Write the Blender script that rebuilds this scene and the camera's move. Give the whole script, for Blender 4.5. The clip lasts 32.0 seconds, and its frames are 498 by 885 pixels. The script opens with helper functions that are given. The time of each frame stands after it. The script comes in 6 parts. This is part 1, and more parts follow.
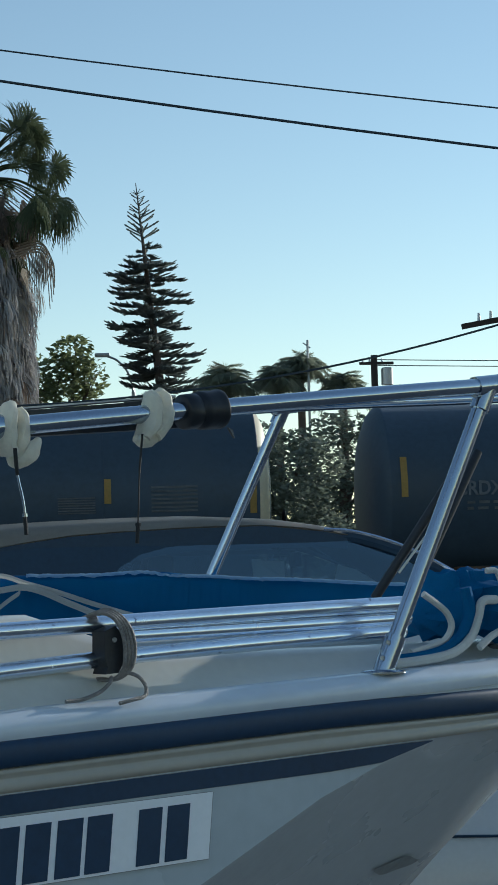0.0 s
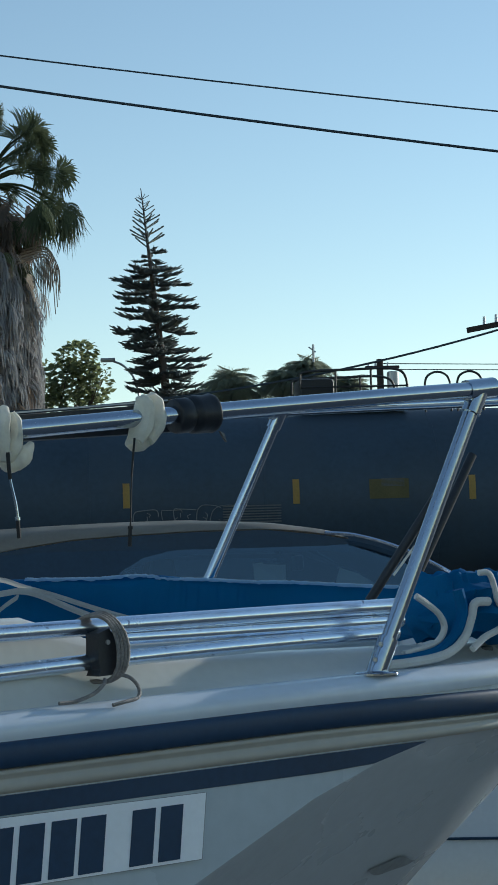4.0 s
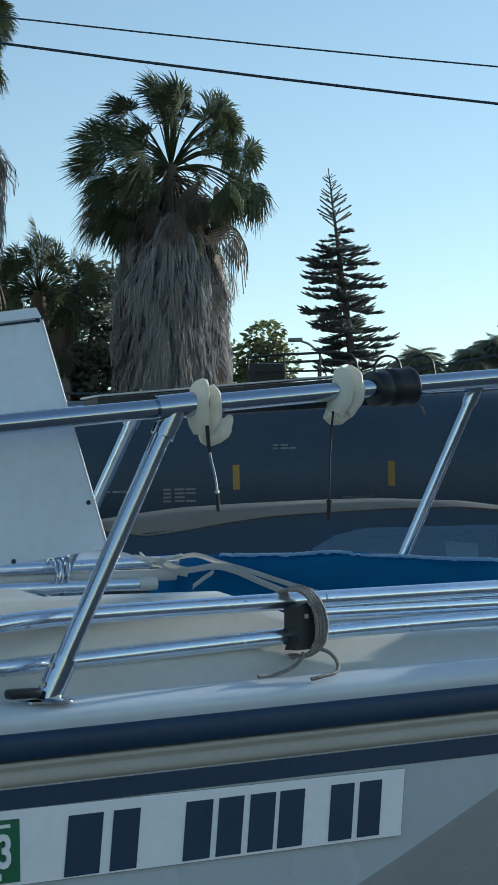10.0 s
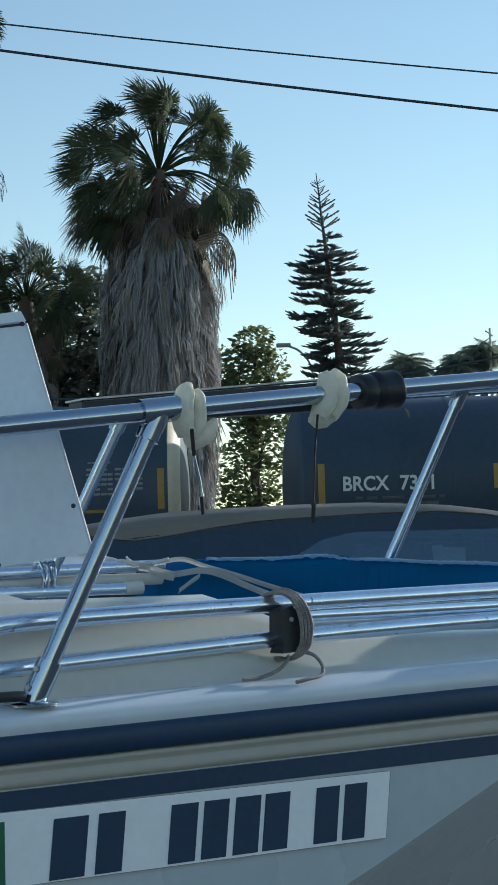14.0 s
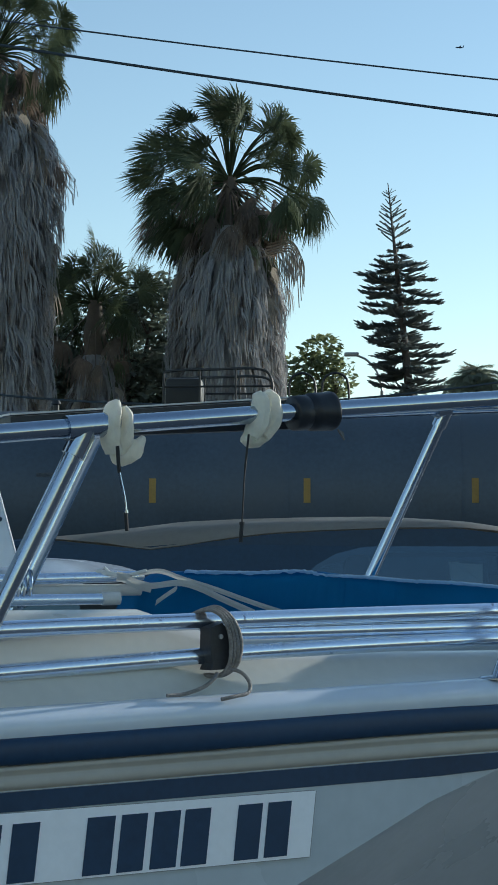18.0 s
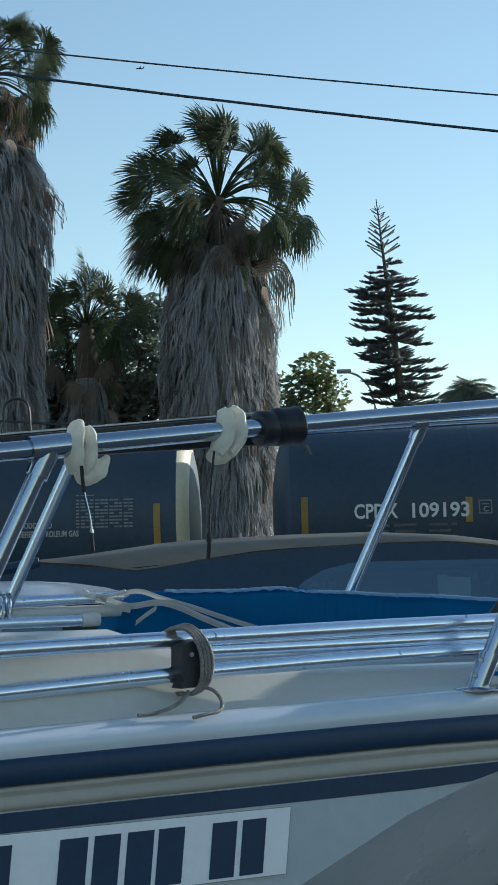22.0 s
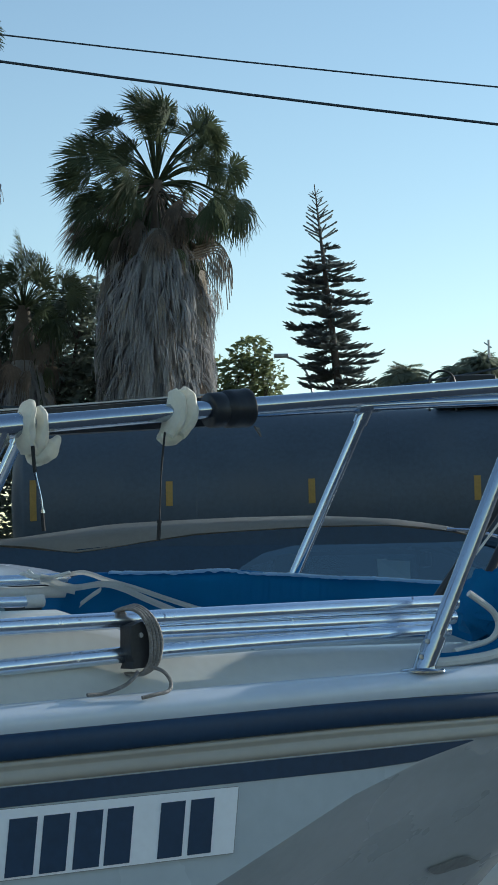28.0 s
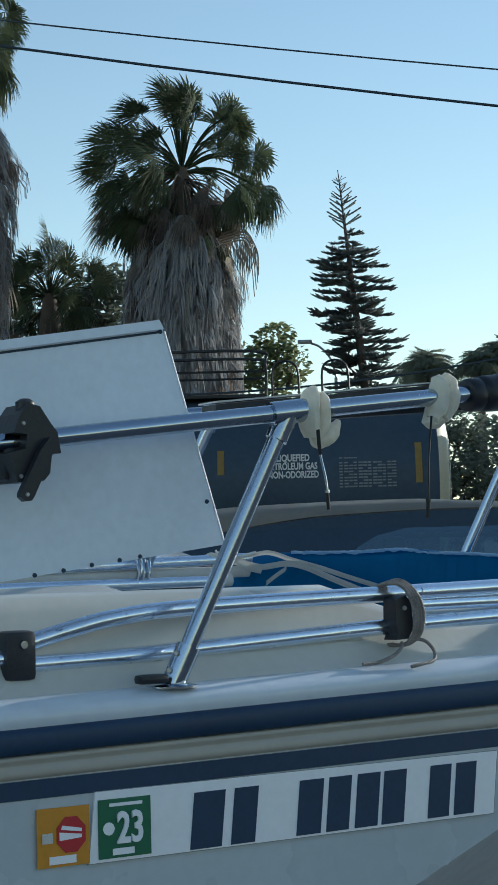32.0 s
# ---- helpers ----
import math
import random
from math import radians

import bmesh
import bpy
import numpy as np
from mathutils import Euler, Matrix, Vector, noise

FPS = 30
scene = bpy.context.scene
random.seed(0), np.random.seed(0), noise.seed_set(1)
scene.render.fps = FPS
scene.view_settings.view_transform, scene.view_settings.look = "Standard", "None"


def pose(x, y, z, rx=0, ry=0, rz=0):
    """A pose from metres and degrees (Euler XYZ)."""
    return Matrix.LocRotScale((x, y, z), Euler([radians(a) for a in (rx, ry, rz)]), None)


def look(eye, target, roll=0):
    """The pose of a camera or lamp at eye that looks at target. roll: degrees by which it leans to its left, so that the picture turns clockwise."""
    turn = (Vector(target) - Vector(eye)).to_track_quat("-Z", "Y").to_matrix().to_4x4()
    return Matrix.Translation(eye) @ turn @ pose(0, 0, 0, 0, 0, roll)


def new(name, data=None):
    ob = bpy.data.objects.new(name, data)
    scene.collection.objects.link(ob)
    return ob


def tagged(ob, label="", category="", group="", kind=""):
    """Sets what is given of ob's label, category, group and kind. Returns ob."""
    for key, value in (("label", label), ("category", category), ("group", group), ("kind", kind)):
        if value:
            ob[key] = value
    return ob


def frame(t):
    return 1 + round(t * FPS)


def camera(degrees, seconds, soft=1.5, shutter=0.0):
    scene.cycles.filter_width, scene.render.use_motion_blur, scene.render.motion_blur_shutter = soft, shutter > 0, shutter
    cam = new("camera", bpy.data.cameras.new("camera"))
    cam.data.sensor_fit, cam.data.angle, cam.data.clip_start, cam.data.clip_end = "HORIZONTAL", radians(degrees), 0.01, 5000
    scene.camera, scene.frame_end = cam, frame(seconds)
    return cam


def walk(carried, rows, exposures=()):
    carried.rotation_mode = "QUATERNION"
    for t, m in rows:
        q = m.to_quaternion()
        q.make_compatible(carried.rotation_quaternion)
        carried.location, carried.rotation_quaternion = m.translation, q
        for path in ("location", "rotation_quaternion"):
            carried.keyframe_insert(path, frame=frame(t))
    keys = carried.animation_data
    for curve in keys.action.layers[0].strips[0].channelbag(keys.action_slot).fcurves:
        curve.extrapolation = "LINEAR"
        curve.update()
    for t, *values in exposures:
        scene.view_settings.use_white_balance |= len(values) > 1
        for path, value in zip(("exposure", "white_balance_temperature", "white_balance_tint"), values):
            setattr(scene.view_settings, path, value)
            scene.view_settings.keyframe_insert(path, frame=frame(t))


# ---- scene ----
EXPO, SKY, SUN, KELVIN, TINT = 0.69, 0.10, 2.6, 6050, 4
# ---- camera: a hand-held phone at long zoom beside the boat ----
cam = camera(15.224, 32.0, soft=1.6)
# seconds, eye x y z, yaw to the left, pitch up, roll, in degrees
PATH = [
    (0, -0.0099, 0.0191, 1.5079, -5.242, 4.054, -1.551),
    (0.5, -0.0132, 0.0280, 1.5082, -5.232, 4.085, -1.698),
    (1, -0.0092, 0.0306, 1.5115, -4.660, 4.152, -1.632),
    (1.5, -0.0032, 0.0256, 1.5100, -4.208, 4.294, -1.421),
    (2, -0.0099, 0.0261, 1.5116, -4.270, 4.271, -1.259),
    (2.5, -0.0070, 0.0169, 1.5071, -4.409, 4.249, -1.131),
    (4.5, 0.0099, -0.0051, 1.5036, -5.156, 4.192, -1.850),
    (5, 0.0101, -0.0046, 1.5003, -4.442, 4.293, -1.865),
    (5.5, 0.0125, -0.0072, 1.4960, -3.434, 4.408, -1.723),
    (6, 0.0149, -0.0077, 1.4956, -2.189, 4.495, -1.458),
    (6.5, 0.0150, -0.0110, 1.4973, -1.104, 4.536, -1.229),
    (7, 0.0142, -0.0127, 1.4956, -0.283, 4.437, -1.233),
    (7.5, 0.0128, -0.0026, 1.4943, 0.169, 4.209, -1.114),
    (8, 0.0038, -0.0020, 1.4944, 0.367, 3.956, -1.108),
    (8.5, 0.0028, -0.0024, 1.4931, 0.506, 3.808, -1.140),
    (9, -0.0000, 0.0011, 1.4964, 0.611, 3.750, -1.192),
    (9.5, -0.0032, 0.0049, 1.4972, 0.721, 3.716, -1.289),
    (10, -0.0068, 0.0118, 1.4979, 0.728, 3.731, -1.356),
    (10.5, -0.0050, 0.0102, 1.4948, 0.548, 3.821, -1.559),
    (11, -0.0026, 0.0065, 1.4962, 0.235, 3.907, -1.684),
    (11.5, 0.0031, 0.0004, 1.4964, -0.116, 3.928, -1.498),
    (12, 0.0092, -0.0044, 1.4944, -0.336, 3.884, -1.518),
    (12.5, 0.0095, -0.0012, 1.4945, -0.380, 3.789, -1.445),
    (13, 0.0020, 0.0122, 1.4966, -0.193, 3.716, -1.423),
    (13.5, -0.0058, 0.0126, 1.4943, 0.127, 3.795, -1.520),
    (14, -0.0020, 0.0086, 1.4948, 0.371, 3.891, -1.473),
    (14.5, 0.0033, 0.0043, 1.4926, 0.463, 3.997, -1.547),
    (16.5, 0.0914, 0.0442, 1.5053, 1.692, 4.010, -1.362),
    (17, 0.0702, -0.0024, 1.5001, 2.056, 3.977, -0.893),
    (17.5, 0.0842, -0.0118, 1.5072, 2.340, 3.967, -0.209),
    (18, 0.1793, -0.0072, 1.5063, 2.576, 4.135, 0.071),
    (18.5, 0.2250, -0.0157, 1.5021, 2.859, 4.353, 0.143),
    (19, 0.2337, -0.0226, 1.5023, 2.974, 4.556, -0.077),
    (19.5, 0.2308, -0.0201, 1.5027, 2.756, 4.753, -0.344),
    (20, 0.2331, -0.0215, 1.5029, 2.300, 4.889, -0.772),
    (20.5, 0.2351, -0.0195, 1.5027, 1.797, 4.942, -1.150),
    (21, 0.2269, -0.0115, 1.5018, 1.647, 4.906, -1.301),
    (21.5, 0.2258, -0.0096, 1.5011, 1.890, 4.840, -1.439),
    (22, 0.2182, -0.0002, 1.5021, 2.441, 4.732, -1.321),
    (22.5, 0.2162, 0.0034, 1.5037, 3.022, 4.641, -1.220),
    (23, 0.2111, -0.0015, 1.5025, 3.291, 4.521, -1.070),
    (23.5, 0.2029, -0.0139, 1.5010, 3.120, 4.308, -1.014),
    (24, 0.2065, -0.0120, 1.4999, 2.452, 4.124, -1.000),
    (24.5, 0.2080, -0.0076, 1.4954, 1.501, 4.055, -0.966),
    (25, 0.2093, -0.0012, 1.4996, 0.620, 3.998, -0.877),
    (25.5, 0.2030, -0.0011, 1.5022, 0.163, 4.135, -0.781),
    (26, 0.1997, -0.0085, 1.5005, 0.257, 4.317, -0.644),
    (26.5, 0.1980, -0.0140, 1.5012, 0.575, 4.376, -0.723),
    (28.5, 0.1997, -0.0078, 1.4983, 0.348, 4.131, -1.229),
    (29, 0.1997, -0.0099, 1.4996, 0.238, 4.104, -1.302),
    (29.5, 0.1937, -0.0169, 1.5030, 0.339, 4.172, -1.420),
    (30, 0.1796, -0.0209, 1.4980, 0.632, 4.311, -1.479),
    (30.5, 0.1569, -0.0377, 1.4988, 0.922, 4.350, -1.498),
    (31, 0.1135, -0.0572, 1.4991, 1.114, 4.285, -1.525),
    (31.5, 0.0182, -0.0945, 1.4961, 1.048, 4.066, -1.465),
    (32, -0.1388, -0.1547, 1.4920, 0.899, 3.789, -1.436),
]


def heading(x, y, z, yaw, pitch, roll):
    a, b = radians(yaw), radians(pitch)
    way = Vector((-math.sin(a) * math.cos(b), math.cos(a) * math.cos(b), math.sin(b)))
    return look((x, y, z), Vector((x, y, z)) + way, roll)


walk(cam, [(t, heading(*r)) for t, *r in PATH], exposures=[(t, EXPO + e, KELVIN, TINT) for t, e in ((0, -0.18), (5, -0.12), (8, 0.06), (14, 0.06), (20, 0.10), (25, 0.06), (32, 0.03))])

# ---- world and sun ----
SUN_WAY = Vector((0.765, 0.60, 0.245)).normalized()   # towards the sun: low, ahead and to the side of the bow
world = bpy.data.worlds.new("world")
scene.world = world
world.use_nodes = True
wn = world.node_tree.nodes
sky = wn.new("ShaderNodeTexSky")
sky.sky_type, sky.sun_disc = "NISHITA", False
sky.sun_elevation = math.asin(SUN_WAY.z)
sky.sun_rotation = math.atan2(SUN_WAY.x, SUN_WAY.y)
sky.air_density, sky.dust_density, sky.ozone_density = 1.0, 0.03, 0.75
wn["Background"].inputs["Strength"].default_value = SKY
world.node_tree.links.new(sky.outputs[0], wn["Background"].inputs["Color"])
sun = new("sun", bpy.data.lights.new("sun", "SUN"))
sun.data.energy, sun.data.angle, sun.data.color = SUN, radians(0.6), (1.0, 0.93, 0.83)
sun.matrix_world = look(SUN_WAY * 50, (0, 0, 0))


# ---- materials ----
def rough_paint(name, rgb, rough=0.5, metal=0.0, vary=0.12, scale=6.0, grain=120.0, bump=0.05, spec=0.5, dirt=None, coat=0.0, pieces=0.0, trans=0.0, islands=0.0, pits=0.0):
    """Colour that varies at two scales, with a fine relief. dirt: a second colour in patches. pits: the scale of small dark spots. pieces: change from object to object. islands: change from strip to strip."""
    m = bpy.data.materials.new(name)
    m.use_nodes = True
    nt, n, l = m.node_tree, m.node_tree.nodes, m.node_tree.links
    b = n["Principled BSDF"]
    b.inputs["Roughness"].default_value, b.inputs["Metallic"].default_value = rough, metal
    b.inputs["Specular IOR Level"].default_value, b.inputs["Coat Weight"].default_value = spec, coat
    tc = n.new("ShaderNodeTexCoord")
    big, fine = n.new("ShaderNodeTexNoise"), n.new("ShaderNodeTexNoise")
    big.inputs["Scale"].default_value, big.inputs["Detail"].default_value = scale, 5
    fine.inputs["Scale"].default_value, fine.inputs["Detail"].default_value = grain, 3
    for t in (big, fine):
        l.new(tc.outputs["Object"], t.inputs["Vector"])
    mix = n.new("ShaderNodeMath")
    mix.operation = "ADD"
    l.new(big.outputs["Fac"], mix.inputs[0])
    l.new(fine.outputs["Fac"], mix.inputs[1])
    ramp = n.new("ShaderNodeMapRange")
    ramp.inputs["From Min"].default_value, ramp.inputs["From Max"].default_value = 0.6, 1.4
    ramp.inputs["To Min"].default_value, ramp.inputs["To Max"].default_value = 1 - vary, 1 + vary
    l.new(mix.outputs[0], ramp.inputs["Value"])
    hsv = n.new("ShaderNodeHueSaturation")
    hsv.inputs["Color"].default_value = (*rgb, 1)
    l.new(ramp.outputs[0], hsv.inputs["Value"])
    if pieces or islands:
        info, add = n.new("ShaderNodeObjectInfo" if pieces else "ShaderNodeNewGeometry"), n.new("ShaderNodeMath")
        add.operation = "MULTIPLY_ADD"
        l.new(info.outputs["Random" if pieces else "Random Per Island"], add.inputs[0])
        add.inputs[1].default_value, add.inputs[2].default_value = pieces or islands, 1 - (pieces or islands) / 2
        mul = n.new("ShaderNodeMath")
        mul.operation = "MULTIPLY"
        l.new(add.outputs[0], mul.inputs[0])
        l.new(ramp.outputs[0], mul.inputs[1])
        l.new(mul.outputs[0], hsv.inputs["Value"])
    col = hsv.outputs[0]
    if dirt:
        patch, dmix, lim = n.new("ShaderNodeTexNoise"), n.new("ShaderNodeMix"), n.new("ShaderNodeMapRange")
        patch.inputs["Scale"].default_value, patch.inputs["Detail"].default_value = scale * 0.6, 7
        l.new(tc.outputs["Object"], patch.inputs["Vector"])
        lim.inputs["From Min"].default_value, lim.inputs["From Max"].default_value = 0.5, 0.75
        l.new(patch.outputs["Fac"], lim.inputs["Value"])
        dmix.data_type = "RGBA"
        l.new(lim.outputs[0], dmix.inputs["Factor"])
        l.new(col, dmix.inputs["A"])
        dmix.inputs["B"].default_value = (*dirt, 1)
        col = dmix.outputs["Result"]
    if pits:
        spot, lim, pm = n.new("ShaderNodeTexNoise"), n.new("ShaderNodeMapRange"), n.new("ShaderNodeMix")
        spot.inputs["Scale"].default_value, spot.inputs["Detail"].default_value = pits, 2
        l.new(tc.outputs["Object"], spot.inputs["Vector"])
        lim.inputs["From Min"].default_value, lim.inputs["From Max"].default_value = 0.685, 0.73
        l.new(spot.outputs["Fac"], lim.inputs["Value"])
        pm.data_type = "RGBA"
        l.new(lim.outputs[0], pm.inputs["Factor"])
        l.new(col, pm.inputs["A"])
        pm.inputs["B"].default_value = (rgb[0] * 0.45, rgb[1] * 0.45, rgb[2] * 0.48, 1)
        col = pm.outputs["Result"]
    l.new(col, b.inputs["Base Color"])
    rr = n.new("ShaderNodeMapRange")
    rr.inputs["To Min"].default_value, rr.inputs["To Max"].default_value = max(rough - 0.1, 0.02), min(rough + 0.12, 1)
    l.new(big.outputs["Fac"], rr.inputs["Value"])
    l.new(rr.outputs[0], b.inputs["Roughness"])
    if bump:
        bp = n.new("ShaderNodeBump")
        bp.inputs["Strength"].default_value, bp.inputs["Distance"].default_value = bump, 0.01
        l.new(fine.outputs["Fac"], bp.inputs["Height"])
        l.new(bp.outputs[0], b.inputs["Normal"])
    if trans:
        tr, ms = n.new("ShaderNodeBsdfTranslucent"), n.new("ShaderNodeMixShader")
        l.new(col, tr.inputs["Color"])
        ms.inputs[0].default_value = trans
        l.new(b.outputs[0], ms.inputs[1])
        l.new(tr.outputs[0], ms.inputs[2])
        l.new(ms.outputs[0], n["Material Output"].inputs["Surface"])
    return m


def glass(name, rgb, clear, ior=1.9):
    """Tinted glazing: partly clear, with a mirror's gloss."""
    m = bpy.data.materials.new(name)
    m.use_nodes = True
    n, l = m.node_tree.nodes, m.node_tree.links
    t, g, f, x = n.new("ShaderNodeBsdfTransparent"), n.new("ShaderNodeBsdfGlossy"), n.new("ShaderNodeFresnel"), n.new("ShaderNodeMixShader")
    t.inputs["Color"].default_value = (*[c * clear for c in rgb], 1)
    g.inputs["Roughness"].default_value = 0.03
    g.inputs["Color"].default_value = (0.62, 0.85, 1.0, 1)
    f.inputs["IOR"].default_value = ior
    l.new(f.outputs[0], x.inputs[0])
    l.new(t.outputs[0], x.inputs[1])
    l.new(g.outputs[0], x.inputs[2])
    l.new(x.outputs[0], n["Material Output"].inputs["Surface"])
    return m


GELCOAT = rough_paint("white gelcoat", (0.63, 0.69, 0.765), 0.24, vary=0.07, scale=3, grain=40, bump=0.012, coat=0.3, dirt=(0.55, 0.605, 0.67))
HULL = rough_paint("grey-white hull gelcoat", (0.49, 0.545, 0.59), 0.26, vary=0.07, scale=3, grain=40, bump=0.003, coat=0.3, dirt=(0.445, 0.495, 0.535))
CREAM = rough_paint("cream gelcoat", (0.54, 0.54, 0.505), 0.28, vary=0.06, scale=4, grain=60, bump=0.01, dirt=(0.49, 0.48, 0.435))
SCUFF = rough_paint("dark rubbed gelcoat", (0.27, 0.285, 0.30), 0.6, vary=0.3, scale=20, grain=90, bump=0.02)
BUFF = rough_paint("buff hull band", (0.41, 0.39, 0.345), 0.4, vary=0.08, scale=3, grain=60, bump=0.01, dirt=(0.36, 0.34, 0.30))
NAVY = rough_paint("navy vinyl stripe", (0.015, 0.043, 0.095), 0.42, spec=0.35, vary=0.2, scale=5, grain=90, bump=0.02, dirt=(0.020, 0.050, 0.105))
STEEL = rough_paint("polished stainless steel", (0.43, 0.49, 0.57), 0.15, 1.0, vary=0.06, scale=25, grain=220, bump=0.01)
ALU = rough_paint("pitted anodised aluminium", (0.78, 0.86, 0.97), 0.22, 1.0, vary=0.035, scale=40, grain=160, bump=0.008, dirt=(0.74, 0.79, 0.86), pits=95.0)
BLACKP = rough_paint("black plastic", (0.020, 0.023, 0.029), 0.42, spec=0.4, vary=0.25, scale=20, grain=160, bump=0.05)
GLOSSB = rough_paint("black tape wrap", (0.016, 0.019, 0.025), 0.42, spec=0.4, vary=0.2, scale=20, grain=120, bump=0.05)
RUBBER = rough_paint("weathered black rubber", (0.018, 0.018, 0.02), 0.75, vary=0.25, scale=20, grain=150, bump=0.1)
WAX = rough_paint("yellowed white foam plastic", (0.86, 0.83, 0.73), 0.45, vary=0.07, scale=30, grain=200, bump=0.15, trans=0.4)
CANVAS = rough_paint("royal blue canvas", (0.010, 0.112, 0.275), 0.9, spec=0.1, vary=0.15, scale=12, grain=500, bump=0.10, trans=0.1)
WEB = rough_paint("grey-white webbing", (0.60, 0.60, 0.58), 0.8, vary=0.12, scale=30, grain=600, bump=0.3)
ROPE = rough_paint("grey-brown twisted rope", (0.22, 0.20, 0.185), 0.6, vary=0.5, scale=60, grain=400, bump=0.4)
PANEL = rough_paint("white painted board", (0.76, 0.84, 0.94), 0.5, vary=0.06, scale=5, grain=80, bump=0.03, dirt=(0.68, 0.75, 0.85))
DECAL = rough_paint("white vinyl decal", (0.86, 0.88, 0.93), 0.4, vary=0.04, scale=8, grain=100, bump=0.0)
GREEN = rough_paint("green vinyl sticker", (0.01, 0.13, 0.065), 0.45, vary=0.08, scale=20, bump=0)
ORANGE = rough_paint("orange vinyl sticker", (0.60, 0.26, 0.02), 0.45, vary=0.08, scale=20, bump=0)
RED = rough_paint("red vinyl", (0.45, 0.02, 0.03), 0.45, vary=0.08, scale=20, bump=0)
TANK = rough_paint("black tank enamel", (0.036, 0.059, 0.089), 0.5, vary=0.2, scale=0.9, grain=10, bump=0.01, spec=0.3, dirt=(0.047, 0.064, 0.086))
TANKBLUE = rough_paint("faded black tank enamel", (0.056, 0.077, 0.106), 0.5, vary=0.2, scale=1.2, grain=14, bump=0.02, spec=0.4, dirt=(0.068, 0.083, 0.104))
HEADC = rough_paint("cream head paint", (0.60, 0.52, 0.36), 0.5, vary=0.12, scale=2, grain=20, bump=0.02, dirt=(0.38, 0.33, 0.24))
YELLOW = rough_paint("yellow reflector tape", (0.56, 0.36, 0.10), 0.5, vary=0.15, scale=4, grain=30, bump=0, pieces=0.3)
PLACARD = rough_paint("dull yellow placard", (0.19, 0.165, 0.07), 0.6, vary=0.2, scale=4, grain=30, bump=0)
STENCIL = rough_paint("white stencil paint", (0.62, 0.63, 0.63), 0.6, vary=0.15, scale=8, grain=40, bump=0)
STENCILY = rough_paint("pale yellow stencil paint", (0.46, 0.44, 0.28), 0.6, vary=0.15, scale=8, grain=40, bump=0)
CHALK = rough_paint("faint spray paint", (0.19, 0.20, 0.215), 0.7, vary=0.3, scale=6, grain=30, bump=0)
GHOST = rough_paint("worn-off stencil paint", (0.105, 0.118, 0.138), 0.7, vary=0.3, scale=6, grain=30, bump=0)
FADED = rough_paint("faded white stencil paint", (0.34, 0.35, 0.36), 0.7, vary=0.25, scale=8, grain=40, bump=0)
SPRAYR = rough_paint("dark red spray paint", (0.105, 0.026, 0.042), 0.7, vary=0.3, scale=3, grain=20, bump=0, dirt=(0.06, 0.026, 0.036))
SPRAYW = rough_paint("pink-white spray paint", (0.45, 0.41, 0.44), 0.7, vary=0.3, scale=5, grain=30, bump=0)
IRON = rough_paint("black railing steel", (0.014, 0.015, 0.016), 0.55, vary=0.25, scale=4, grain=40, bump=0.05)
RUST = rough_paint("rusty running gear", (0.07, 0.045, 0.03), 0.8, vary=0.3, scale=4, grain=30, bump=0.2)
RAILSTEEL = rough_paint("worn rail steel", (0.22, 0.20, 0.18), 0.4, 0.8, vary=0.2, scale=3, grain=40, bump=0.05)
PAINT = rough_paint("dusty champagne car paint", (0.36, 0.32, 0.27), 0.55, 0.0, vary=0.08, scale=2, grain=60, bump=0.0, coat=0.15, dirt=(0.31, 0.275, 0.23))
TRIM = rough_paint("black car trim", (0.019, 0.044, 0.082), 0.5, spec=0.35, vary=0.15, scale=8, grain=80, bump=0.0)
SILVER = rough_paint("pale car paint", (0.58, 0.59, 0.60), 0.35, 0.0, vary=0.05, scale=2, grain=60, bump=0.0, coat=0.5)
SEATM = rough_paint("dark car seat cloth", (0.05, 0.05, 0.055), 0.85, vary=0.2, scale=12, grain=300, bump=0.1)
PAPER = rough_paint("white paper card", (0.80, 0.80, 0.77), 0.7, vary=0.05, scale=10, bump=0)
GLASS = glass("tinted car glass", (0.40, 0.46, 0.52), 0.10)
GLASSF = glass("clear car glass", (0.60, 0.82, 1.0), 0.55, 2.5)
# the hem's pale blue holds sunlight on the canvas edge in its colour
HEMLIT = rough_paint("light blue canvas hem", (0.30, 0.50, 0.70), 0.8, vary=0.1, scale=40, grain=400, bump=0.2, trans=0.5)
ASPHALT = rough_paint("worn asphalt", (0.064, 0.079, 0.099), 0.9, spec=0.2, vary=0.15, scale=0.8, grain=60, bump=0.3, dirt=(0.078, 0.092, 0.110))
DIRT = rough_paint("dry trackside soil", (0.17, 0.15, 0.125), 0.9, vary=0.3, scale=0.5, grain=12, bump=0.4, dirt=(0.08, 0.08, 0.05))
BALLAST = rough_paint("grey ballast stone", (0.17, 0.16, 0.15), 0.9, vary=0.4, scale=3, grain=24, bump=0.6)
SLEEPER = rough_paint("tarred timber sleeper", (0.06, 0.045, 0.035), 0.85, vary=0.3, scale=5, grain=40, bump=0.3, pieces=0.4)
BARK = rough_paint("grey-brown palm bark", (0.12, 0.095, 0.075), 0.9, vary=0.3, scale=6, grain=40, bump=0.5)
PBARK = rough_paint("dark conifer bark", (0.11, 0.09, 0.08), 0.9, vary=0.3, scale=6, grain=40, bump=0.5)
FROND = rough_paint("palm fan green", (0.085, 0.105, 0.06), 0.75, spec=0.15, vary=0.3, scale=2, grain=20, bump=0.1, pieces=0.5, trans=0.3)
THATCH = rough_paint("dead palm thatch", (0.375, 0.365, 0.365), 0.9, vary=0.25, scale=1.2, grain=10, bump=0.2, trans=0.35, islands=0.28)
